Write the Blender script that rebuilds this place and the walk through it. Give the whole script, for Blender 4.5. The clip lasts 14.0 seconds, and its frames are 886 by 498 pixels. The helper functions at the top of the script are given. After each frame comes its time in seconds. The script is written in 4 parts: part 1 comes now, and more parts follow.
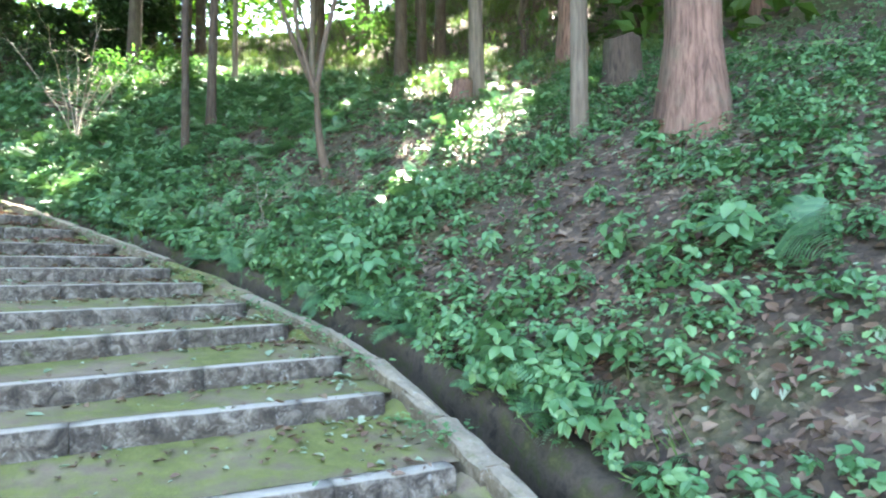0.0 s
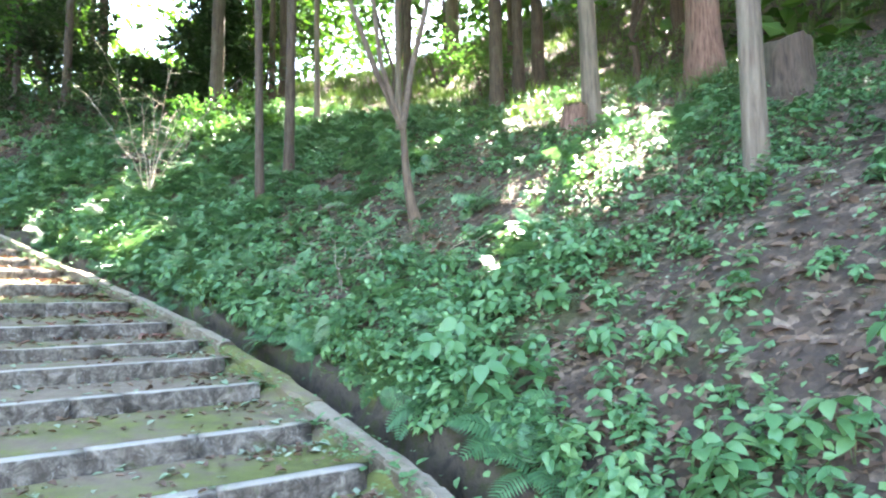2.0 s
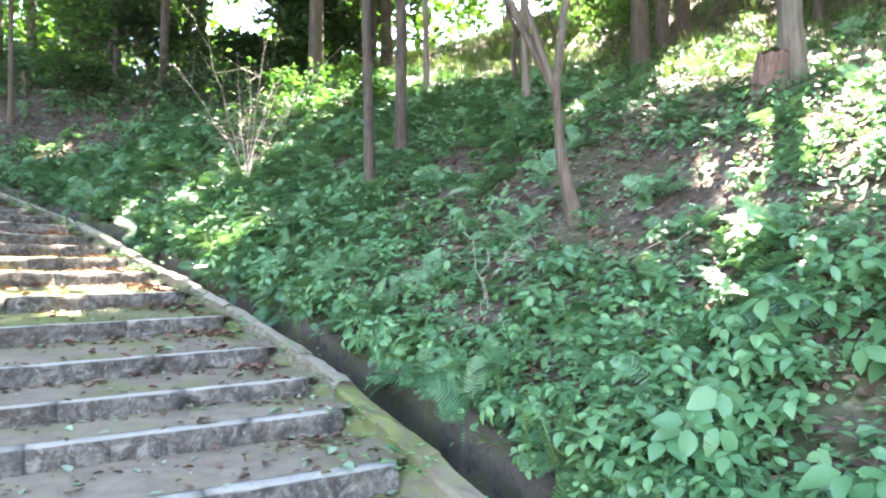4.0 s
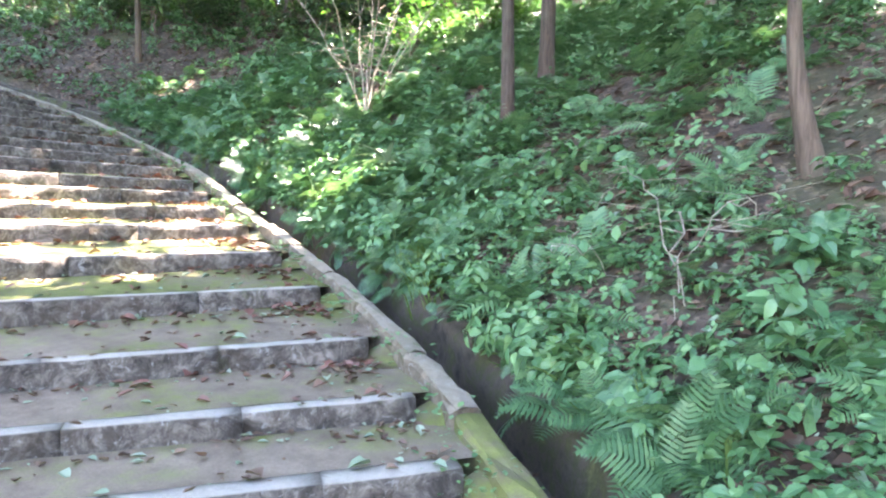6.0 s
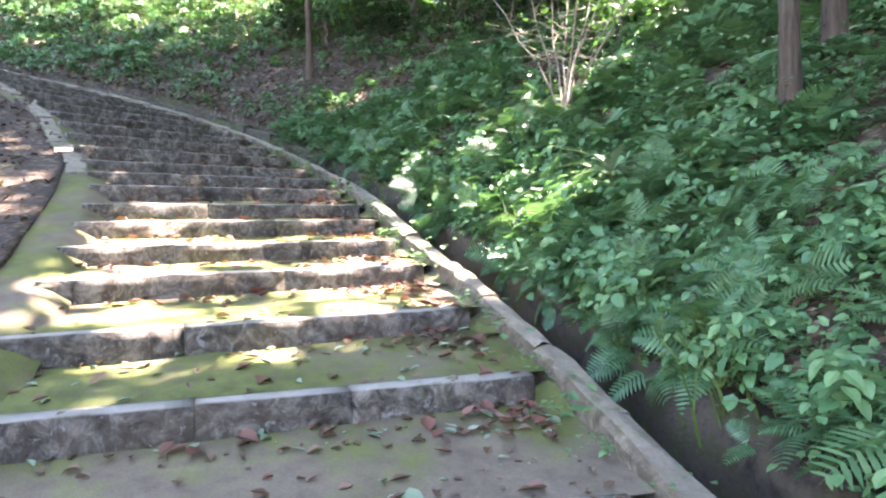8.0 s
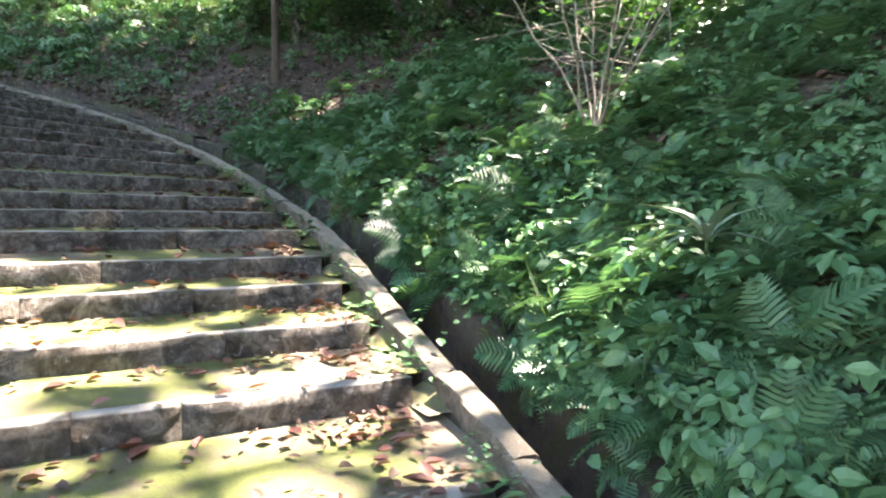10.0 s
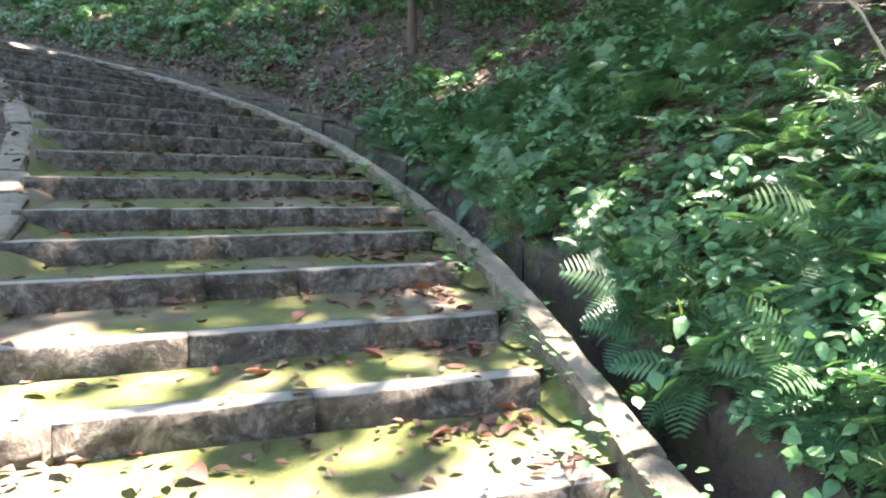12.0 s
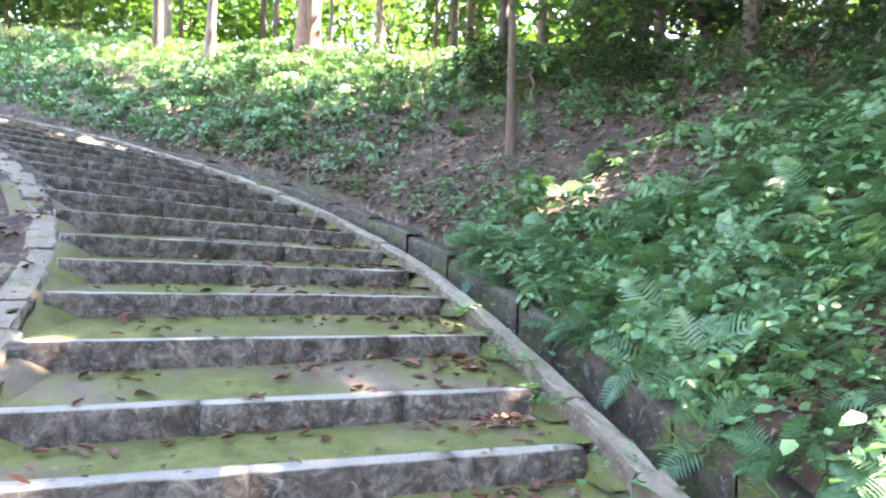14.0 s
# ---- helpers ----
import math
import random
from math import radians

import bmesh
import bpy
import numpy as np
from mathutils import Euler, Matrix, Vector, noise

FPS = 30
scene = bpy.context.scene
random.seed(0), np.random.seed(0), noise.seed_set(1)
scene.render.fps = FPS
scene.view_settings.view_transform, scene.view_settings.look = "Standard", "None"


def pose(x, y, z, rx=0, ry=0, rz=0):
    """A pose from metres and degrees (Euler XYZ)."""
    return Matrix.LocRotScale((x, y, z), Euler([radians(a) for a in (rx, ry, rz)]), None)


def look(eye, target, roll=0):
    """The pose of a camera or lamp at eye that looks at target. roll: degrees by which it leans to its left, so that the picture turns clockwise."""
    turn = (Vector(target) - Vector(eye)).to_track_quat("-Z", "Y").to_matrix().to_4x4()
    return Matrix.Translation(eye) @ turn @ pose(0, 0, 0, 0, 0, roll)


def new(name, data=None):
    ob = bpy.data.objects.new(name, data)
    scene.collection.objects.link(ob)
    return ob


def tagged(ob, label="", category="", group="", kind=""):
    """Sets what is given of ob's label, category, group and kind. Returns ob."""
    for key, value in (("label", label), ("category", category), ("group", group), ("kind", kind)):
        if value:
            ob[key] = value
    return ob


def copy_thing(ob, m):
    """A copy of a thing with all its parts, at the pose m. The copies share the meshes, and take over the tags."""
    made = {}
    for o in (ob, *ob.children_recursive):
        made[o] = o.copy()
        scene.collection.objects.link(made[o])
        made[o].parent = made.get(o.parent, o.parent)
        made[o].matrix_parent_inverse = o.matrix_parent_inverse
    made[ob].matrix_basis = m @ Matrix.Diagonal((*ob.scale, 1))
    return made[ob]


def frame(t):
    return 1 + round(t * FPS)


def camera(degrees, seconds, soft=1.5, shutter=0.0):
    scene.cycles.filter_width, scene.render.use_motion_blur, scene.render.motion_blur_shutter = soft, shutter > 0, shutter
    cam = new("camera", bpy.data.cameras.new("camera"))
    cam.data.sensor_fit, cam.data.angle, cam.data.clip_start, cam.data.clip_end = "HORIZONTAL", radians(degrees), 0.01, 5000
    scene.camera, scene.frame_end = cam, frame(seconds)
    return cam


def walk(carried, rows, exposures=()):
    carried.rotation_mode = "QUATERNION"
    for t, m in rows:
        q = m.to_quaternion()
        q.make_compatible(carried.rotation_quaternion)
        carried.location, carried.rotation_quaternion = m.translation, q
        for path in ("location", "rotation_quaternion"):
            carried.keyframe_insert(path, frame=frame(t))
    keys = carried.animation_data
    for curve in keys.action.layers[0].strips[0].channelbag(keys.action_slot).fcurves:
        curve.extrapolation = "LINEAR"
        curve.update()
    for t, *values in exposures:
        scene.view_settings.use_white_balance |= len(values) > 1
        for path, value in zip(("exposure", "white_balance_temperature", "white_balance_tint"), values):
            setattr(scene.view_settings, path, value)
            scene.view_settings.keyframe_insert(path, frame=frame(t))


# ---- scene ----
cam = camera(67.8, 14.0, soft=2.2)
PATH = [
    (0, (0.042, -0.005, 1.621), (0.039, 1.994, 1.682), -0.0),
    (0.5, (-0.003, 0.47, 1.758), (-0.065, 2.463, 1.903), -0.2),
    (1, (-0.278, 0.919, 1.787), (-0.57, 2.894, 1.913), 4.1),
    (1.5, (-0.303, 1.229, 1.926), (-0.487, 3.215, 2.081), 3.4),
    (2, (-0.279, 1.73, 2.069), (-0.55, 3.705, 2.23), -0.9),
    (2.5, (-0.545, 2.139, 2.061), (-1.092, 4.05, 2.286), 0.6),
    (2.7, (-0.662, 2.312, 2.106), (-1.207, 4.233, 2.225), 1.6),
    (4.8, (-1.267, 3.895, 2.521), (-1.841, 5.809, 2.615), -2.9),
    (5, (-1.276, 4.072, 2.497), (-1.873, 5.973, 2.663), -3.2),
    (5.5, (-1.476, 4.43, 2.495), (-2.341, 6.231, 2.583), -3.5),
    (6, (-1.795, 4.73, 2.622), (-2.709, 6.507, 2.535), 0.6),
    (6.5, (-1.955, 5.153, 2.65), (-2.962, 6.881, 2.621), -5.9),
    (7, (-2.138, 5.389, 2.789), (-3.296, 7.019, 2.833), -4.9),
    (7.2, (-2.313, 5.515, 2.763), (-3.571, 7.069, 2.816), -3.1),
    (9.3, (-3.85, 6.724, 3.119), (-5.084, 8.277, 2.864), 2.7),
    (9.5, (-3.899, 6.809, 3.184), (-5.025, 8.448, 2.97), 2.9),
    (10, (-4.259, 7.251, 3.23), (-5.549, 8.778, 3.177), -0.3),
    (10.5, (-4.619, 7.42, 3.25), (-6.132, 8.727, 3.188), -1.2),
    (11, (-5.046, 7.578, 3.393), (-6.477, 8.966, 3.222), 2.1),
    (11.5, (-5.318, 7.747, 3.459), (-6.721, 9.172, 3.452), 2.1),
    (12, (-5.69, 8.082, 3.609), (-7.234, 9.345, 3.462), -0.2),
    (12.5, (-6.068, 8.159, 3.689), (-7.793, 9.171, 3.741), -1.2),
    (13, (-6.493, 8.22, 3.852), (-8.223, 9.212, 3.706), 2.7),
    (13.5, (-6.731, 8.47, 3.934), (-8.292, 9.719, 3.984), 2.7),
    (14, (-7.095, 8.666, 4.118), (-8.758, 9.774, 4.215), 1.6),
]
walk(cam, [(t, look(eye, target, roll)) for t, eye, target, roll in PATH],
     exposures=[(0.0, 4.68, 6900, 13), (1.0, 4.87, 6900, 15), (2.5, 4.95, 6900, 18), (5.0, 5.05, 7000, 25), (7.0, 4.95, 7000, 30), (9.5, 3.95, 7000, 25), (11.0, 3.85, 7000, 21), (12.0, 4.18, 7000, 22), (12.5, 4.65, 7000, 26), (13.5, 5.12, 7050, 30), (14.0, 5.35, 7050, 32)])

# ---- light: a high summer sun over the hill, through the canopy ----
SUN_DIR = Vector((0.20, 0.85, 1.35)).normalized()      # towards the sun
world = bpy.data.worlds.new("sky")
scene.world = world
world.use_nodes = True
wn = world.node_tree
sky = wn.nodes.new("ShaderNodeTexSky")
sky.sky_type = "NISHITA"
sky.sun_disc = False
sky.sun_elevation = math.asin(SUN_DIR.z)
sky.sun_rotation = math.atan2(SUN_DIR.x, SUN_DIR.y)
wn.nodes["Background"].inputs[1].default_value = 0.105
wn.links.new(sky.outputs[0], wn.nodes["Background"].inputs[0])
sun = new("sun", bpy.data.lights.new("sun", "SUN"))
sun.data.energy, sun.data.angle, sun.data.color = 5.0, radians(0.6), (1.0, 0.95, 0.86)
sun.matrix_world = look(SUN_DIR * 60, (0, 0, 0))


# ---- materials ----
def mat(name, build, rough=0.8, bump=None):
    m = bpy.data.materials.new(name)
    m.use_nodes = True
    nt = m.node_tree
    b = nt.nodes["Principled BSDF"]
    b.inputs["Roughness"].default_value = rough
    build(nt, b)
    return m


def node(nt, kind, **values):
    n = nt.nodes.new(kind)
    for k, v in values.items():
        n.inputs[k.replace("_", " ")].default_value = v
    return n


def coords(nt):
    return nt.nodes.new("ShaderNodeTexCoord").outputs["Object"]


def world_pos(nt):
    return nt.nodes.new("ShaderNodeNewGeometry").outputs["Position"]


def noise_tex(nt, co, scale, detail=4.0, rough=0.6, dist=0.0):
    n = node(nt, "ShaderNodeTexNoise", Scale=scale, Detail=detail, Roughness=rough, Distortion=dist)
    nt.links.new(co, n.inputs["Vector"])
    return n.outputs["Fac"]


def ramp(nt, fac, stops):
    r = nt.nodes.new("ShaderNodeValToRGB")
    els = r.color_ramp.elements
    while len(els) < len(stops):
        els.new(0.5)
    for e, (p, c) in zip(els, stops):
        e.position = p
        e.color = (*c, 1) if len(c) == 3 else c
    nt.links.new(fac, r.inputs[0])
    return r.outputs[0]


def step_fac(nt, fac, a, b):
    return ramp(nt, fac, [(a, (0, 0, 0)), (b, (1, 1, 1))])


def mixc(nt, fac, a, b, mode="MIX"):
    n = nt.nodes.new("ShaderNodeMix")
    n.data_type, n.blend_type = "RGBA", mode
    for sock, v in ((n.inputs[0], fac), (n.inputs[6], a), (n.inputs[7], b)):
        if isinstance(v, (int, float)):
            sock.default_value = v
        elif isinstance(v, tuple):
            sock.default_value = (*v, 1)
        else:
            nt.links.new(v, sock)
    return n.outputs[2]


def mathn(nt, op, a, b):
    n = nt.nodes.new("ShaderNodeMath")
    n.operation = op
    n.use_clamp = True
    for sock, v in ((n.inputs[0], a), (n.inputs[1], b)):
        if isinstance(v, (int, float)):
            sock.default_value = v
        else:
            nt.links.new(v, sock)
    return n.outputs[0]


def bumped(nt, b, height, strength=0.4, dist=0.01):
    n = node(nt, "ShaderNodeBump", Strength=strength, Distance=dist)
    nt.links.new(height, n.inputs["Height"])
    nt.links.new(n.outputs[0], b.inputs["Normal"])


def stone_build(base, dark, pale, moss_amount, top_lo=(0.36, 0.34, 0.30), top_hi=(0.58, 0.56, 0.51)):
    def build(nt, b):
        co = world_pos(nt)
        info = nt.nodes.new("ShaderNodeObjectInfo").outputs["Random"]
        big = noise_tex(nt, co, 2.2, 5, 0.6)
        mid = noise_tex(nt, co, 11.0, 8, 0.72, 0.8)
        fine = noise_tex(nt, co, 70.0, 5, 0.75)
        col = ramp(nt, mid, [(0.36, dark), (0.50, base), (0.64, pale)])
        col = mixc(nt, mathn(nt, "MULTIPLY", step_fac(nt, noise_tex(nt, co, 6.5, 6, 0.72, 0.9), 0.50, 0.58), 0.65), col, dark)
        col = mixc(nt, mathn(nt, "MULTIPLY", step_fac(nt, big, 0.50, 0.62), 0.4), col, (0.11, 0.085, 0.058))
        # top faces worn paler, with their sunlit contrast to shaded risers put into colour
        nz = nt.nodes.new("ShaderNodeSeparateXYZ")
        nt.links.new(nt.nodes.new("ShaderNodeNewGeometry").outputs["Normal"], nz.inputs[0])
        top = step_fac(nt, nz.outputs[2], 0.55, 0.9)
        worn_lit = ramp(nt, mid, [(0.25, top_lo), (0.7, top_hi)])
        col = mixc(nt, top, col, worn_lit)
        lich = step_fac(nt, noise_tex(nt, co, 14.0, 5, 0.7, 1.2), 0.60, 0.66)
        col = mixc(nt, mathn(nt, "MULTIPLY", lich, 0.6), col, (0.46, 0.46, 0.43))
        moss = mathn(nt, "MULTIPLY", step_fac(nt, noise_tex(nt, co, 4.0, 6, 0.7), 0.62 - moss_amount, 0.76 - moss_amount), 0.85)
        col = mixc(nt, moss, col, (0.10, 0.14, 0.025))
        col = mixc(nt, mathn(nt, "MULTIPLY", info, 0.2), col, mixc(nt, 1.0, col, (0.62, 0.60, 0.56), "MULTIPLY"))
        col = mixc(nt, 0.5, col, mixc(nt, 1.0, col, ramp(nt, fine, [(0.3, (0.55, 0.55, 0.55)), (0.7, (1, 1, 1))]), "MULTIPLY"))
        nt.links.new(col, b.inputs["Base Color"])
        bumped(nt, b, mathn(nt, "ADD", mathn(nt, "MULTIPLY", mid, 0.7), mathn(nt, "MULTIPLY", fine, 0.4)), 1.0, 0.035)
    return build


# step sides toned down towards the shade of risers turned from the sun
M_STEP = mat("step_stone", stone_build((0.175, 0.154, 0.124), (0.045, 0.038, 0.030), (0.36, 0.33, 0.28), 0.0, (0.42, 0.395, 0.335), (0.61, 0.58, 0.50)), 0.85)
M_SLAB = mat("mossy_slab", stone_build((0.085, 0.068, 0.047), (0.035, 0.028, 0.019), (0.15, 0.125, 0.09), 0.12, (0.08, 0.07, 0.05), (0.16, 0.14, 0.105)), 0.9)
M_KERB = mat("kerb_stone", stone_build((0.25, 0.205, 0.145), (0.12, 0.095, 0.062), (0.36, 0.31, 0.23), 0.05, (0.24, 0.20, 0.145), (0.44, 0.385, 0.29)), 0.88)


def tread_build(nt, b, lo=0.41, hi=0.53):
    co = world_pos(nt)
    big = noise_tex(nt, co, 1.1, 4, 0.6)
    mid = noise_tex(nt, co, 6.0, 6, 0.7)
    fine = noise_tex(nt, co, 120.0, 3, 0.7)
    earth = ramp(nt, mid, [(0.3, (0.155, 0.118, 0.08)), (0.55, (0.245, 0.195, 0.14)), (0.75, (0.32, 0.265, 0.195))])
    moss = ramp(nt, mid, [(0.3, (0.08, 0.10, 0.022)), (0.6, (0.17, 0.19, 0.052)), (0.8, (0.25, 0.25, 0.10))])
    where = mathn(nt, "ADD", mathn(nt, "MULTIPLY", big, 0.62), mathn(nt, "MULTIPLY", mid, 0.38))
    col = mixc(nt, step_fac(nt, where, lo, hi), earth, moss)
    col = mixc(nt, 0.6, col, mixc(nt, 1.0, col, ramp(nt, fine, [(0.3, (0.45, 0.45, 0.45)), (0.65, (1, 1, 1))]), "MULTIPLY"))
    nt.links.new(col, b.inputs["Base Color"])
    bumped(nt, b, mathn(nt, "ADD", mathn(nt, "MULTIPLY", mid, 0.5), mathn(nt, "MULTIPLY", fine, 0.5)), 0.7, 0.012)


M_TREAD = mat("mossy_tread", tread_build, 0.95)
M_TREAD_DRY = mat("earthy_tread", lambda nt, b: tread_build(nt, b, 0.485, 0.60), 0.95)


def ground_build(nt, b):
    co = world_pos(nt)
    big = noise_tex(nt, co, 0.55, 5, 0.6)
    mid = noise_tex(nt, co, 5.0, 6, 0.7)
    vo = node(nt, "ShaderNodeTexVoronoi", Scale=22.0, Randomness=1.0)
    warp = nt.nodes.new("ShaderNodeMix")
    warp.data_type = "VECTOR"
    warp.inputs[0].default_value = 0.06
    nt.links.new(co, warp.inputs[4])
    nz = node(nt, "ShaderNodeTexNoise", Scale=9.0, Detail=3.0)
    nt.links.new(co, nz.inputs["Vector"])
    nt.links.new(nz.outputs["Color"], warp.inputs[5])
    nt.links.new(warp.outputs[1], vo.inputs["Vector"])
    hue = nt.nodes.new("ShaderNodeSeparateColor")
    nt.links.new(vo.outputs["Color"], hue.inputs[0])
    litter = ramp(nt, hue.outputs[0], [(0.0, (0.032, 0.022, 0.015)), (0.45, (0.07, 0.047, 0.032)), (0.75, (0.125, 0.088, 0.06)), (1.0, (0.23, 0.175, 0.125))])
    soil = ramp(nt, mid, [(0.3, (0.03, 0.022, 0.016)), (0.7, (0.09, 0.062, 0.042))])
    col = mixc(nt, step_fac(nt, mid, 0.42, 0.58), soil, litter)
    green = ramp(nt, mid, [(0.3, (0.03, 0.045, 0.012)), (0.7, (0.07, 0.10, 0.022))])
    col = mixc(nt, mathn(nt, "MULTIPLY", step_fac(nt, big, 0.52, 0.64), 0.6), col, green)
    nt.links.new(col, b.inputs["Base Color"])
    bumped(nt, b, mathn(nt, "ADD", mathn(nt, "MULTIPLY", vo.outputs["Distance"], 0.6), mathn(nt, "MULTIPLY", mid, 0.5)), 0.8, 0.03)


M_GROUND = mat("forest_floor", ground_build, 0.95)


# very dark grey-brown mottling, slightly green, for the drain floor
def drain_build(nt, b):
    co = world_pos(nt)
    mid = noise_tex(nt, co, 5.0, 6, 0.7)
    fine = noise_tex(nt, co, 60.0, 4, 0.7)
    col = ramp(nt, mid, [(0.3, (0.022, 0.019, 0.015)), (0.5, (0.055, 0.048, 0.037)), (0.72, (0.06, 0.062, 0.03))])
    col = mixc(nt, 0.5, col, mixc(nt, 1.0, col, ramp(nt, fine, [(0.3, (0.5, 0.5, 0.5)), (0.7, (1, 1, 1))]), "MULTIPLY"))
    nt.links.new(col, b.inputs["Base Color"])
    bumped(nt, b, mathn(nt, "ADD", mid, mathn(nt, "MULTIPLY", fine, 0.3)), 0.6, 0.015)


def earth_build(nt, b):
    co = world_pos(nt)
    mid = noise_tex(nt, co, 6.0, 6, 0.7)
    fine = noise_tex(nt, co, 50.0, 5, 0.75)
    col = ramp(nt, mid, [(0.34, (0.03, 0.023, 0.016)), (0.5, (0.10, 0.078, 0.056)), (0.6, (0.07, 0.075, 0.025)), (0.72, (0.14, 0.145, 0.05))])
    col = mixc(nt, 0.6, col, mixc(nt, 1.0, col, ramp(nt, fine, [(0.3, (0.4, 0.4, 0.4)), (0.7, (1, 1, 1))]), "MULTIPLY"))
    nt.links.new(col, b.inputs["Base Color"])
    bumped(nt, b, fine, 0.9, 0.03)


M_EARTH = mat("mossy_earth", earth_build, 0.95)
M_DRAIN = mat("dark_concrete", drain_build, 0.7)


def bark_build(a, c, scale=1.0):
    def build(nt, b):
        co = coords(nt)
        mp = nt.nodes.new("ShaderNodeMapping")
        mp.inputs["Scale"].default_value = (1, 1, 0.10)
        nt.links.new(co, mp.inputs[0])
        stripe = noise_tex(nt, mp.outputs[0], 34.0 * scale, 6, 0.65, 0.4)
        blot = noise_tex(nt, co, 3.0, 5, 0.6)
        col = ramp(nt, stripe, [(0.32, a), (0.62, c)])
        col = mixc(nt, mathn(nt, "MULTIPLY", step_fac(nt, blot, 0.5, 0.68), 0.45), col, (0.12, 0.12, 0.08))
        nt.links.new(col, b.inputs["Base Color"])
        bumped(nt, b, stripe, 0.9, 0.03)
    return build


M_BARK = mat("brown_bark", bark_build((0.06, 0.042, 0.028), (0.16, 0.115, 0.078)), 0.9)
M_CEDAR = mat("cedar_bark", bark_build((0.065, 0.035, 0.025), (0.25, 0.15, 0.11), 0.8), 0.9)
M_PALE = mat("pale_bark", bark_build((0.085, 0.066, 0.047), (0.19, 0.155, 0.115), 0.6), 0.85)
M_DARK = mat("dark_bark", bark_build((0.03, 0.022, 0.016), (0.10, 0.073, 0.052)), 0.9)
M_TWIG = mat("dry_twig", bark_build((0.22, 0.18, 0.13), (0.42, 0.37, 0.29)), 0.85)


def leaf_build(lo, mi, hi, trans=0.35, gloss=0.45, island=True):
    def build(nt, b):
        rnd = nt.nodes.new("ShaderNodeNewGeometry").outputs["Random Per Island"]
        obj = nt.nodes.new("ShaderNodeObjectInfo").outputs["Random"]
        co = world_pos(nt)
        mixr = mathn(nt, "ADD", mathn(nt, "MULTIPLY", rnd, 0.65), mathn(nt, "MULTIPLY", obj, 0.35))
        col = ramp(nt, mixr, [(0.0, lo), (0.5, mi), (1.0, hi)])
        patch = noise_tex(nt, co, 1.3, 3, 0.5)
        col = mixc(nt, mathn(nt, "MULTIPLY", step_fac(nt, patch, 0.45, 0.65), 0.45), col, mixc(nt, 1.0, col, (0.62, 0.80, 0.70), "MULTIPLY"))
        fine = noise_tex(nt, co, 70.0, 3, 0.6)
        col = mixc(nt, 0.35, col, mixc(nt, 1.0, col, ramp(nt, fine, [(0.3, (0.6, 0.65, 0.6)), (0.7, (1, 1, 1))]), "MULTIPLY"))
        nt.links.new(col, b.inputs["Base Color"])
        b.inputs["Roughness"].default_value = gloss
        tr = nt.nodes.new("ShaderNodeBsdfTranslucent")
        nt.links.new(mixc(nt, 1.0, col, (1.0, 1.1, 0.68), "MULTIPLY"), tr.inputs[0])
        mx = nt.nodes.new("ShaderNodeMixShader")
        mx.inputs[0].default_value = trans
        out = nt.nodes["Material Output"]
        nt.links.new(b.outputs[0], mx.inputs[1])
        nt.links.new(tr.outputs[0], mx.inputs[2])
        nt.links.new(mx.outputs[0], out.inputs[0])
    return build


M_HERB = mat("herb_leaf", leaf_build((0.040, 0.125, 0.052), (0.088, 0.222, 0.090), (0.19, 0.345, 0.14), 0.23, 0.42))
M_FERN = mat("fern_leaf", leaf_build((0.038, 0.118, 0.052), (0.085, 0.204, 0.088), (0.18, 0.305, 0.14), 0.23, 0.42))
M_GRASS = mat("grass_blade", leaf_build((0.06, 0.11, 0.03), (0.10, 0.17, 0.04), (0.17, 0.23, 0.07), 0.3, 0.6))
M_CROWN = mat("crown_leaf", leaf_build((0.04, 0.10, 0.015), (0.065, 0.15, 0.02), (0.10, 0.21, 0.03), 0.4, 0.5))
M_EVERGREEN = mat("evergreen_leaf", leaf_build((0.018, 0.045, 0.014), (0.03, 0.07, 0.02), (0.045, 0.095, 0.025), 0.2, 0.45))
M_MAPLE = mat("maple_leaf", leaf_build((0.05, 0.14, 0.035), (0.08, 0.19, 0.04), (0.12, 0.25, 0.05), 0.4, 0.5))
M_BROWN = mat("dead_leaf", leaf_build((0.055, 0.030, 0.020), (0.125, 0.070, 0.046), (0.27, 0.18, 0.125), 0.12, 0.7))
M_RED = mat("red_dead_leaf", leaf_build((0.13, 0.045, 0.034), (0.21, 0.085, 0.062), (0.30, 0.17, 0.13), 0.10, 0.65))
M_GREENFALL = mat("green_fallen_leaf", leaf_build((0.14, 0.21, 0.12), (0.24, 0.32, 0.21), (0.38, 0.42, 0.32), 0.12, 0.6))
M_STEM = mat("green_stem", leaf_build((0.06, 0.08, 0.03), (0.09, 0.12, 0.04), (0.14, 0.13, 0.06), 0.05, 0.6))

# ---- the line of the stairs: the inner edge of the kerb beside the drain ----
KERB = np.array([
    (4.6, -9.0, -2.3), (3.8, -6.3, -1.65), (2.9, -3.6, -1.0), (2.1, -1.2, -0.45), (1.25, 1.2, 0.1), (0.35, 3.1, 0.55),
    (-0.59, 4.75, 1.0), (-1.68, 5.99, 1.33), (-3.19, 7.51, 1.72), (-4.35, 8.43, 2.02), (-5.46, 9.13, 2.33), (-6.85, 9.86, 2.72),
    (-8.58, 10.7, 3.25), (-10.36, 11.32, 3.74), (-12.38, 11.67, 4.35), (-14.51, 11.56, 4.98), (-17.5, 10.95, 5.8), (-20.5, 9.7, 6.6),
    (-23.2, 8.2, 7.25), (-25.6, 6.4, 7.85), (-27.6, 4.4, 8.4), (-29.2, 2.2, 8.9)])


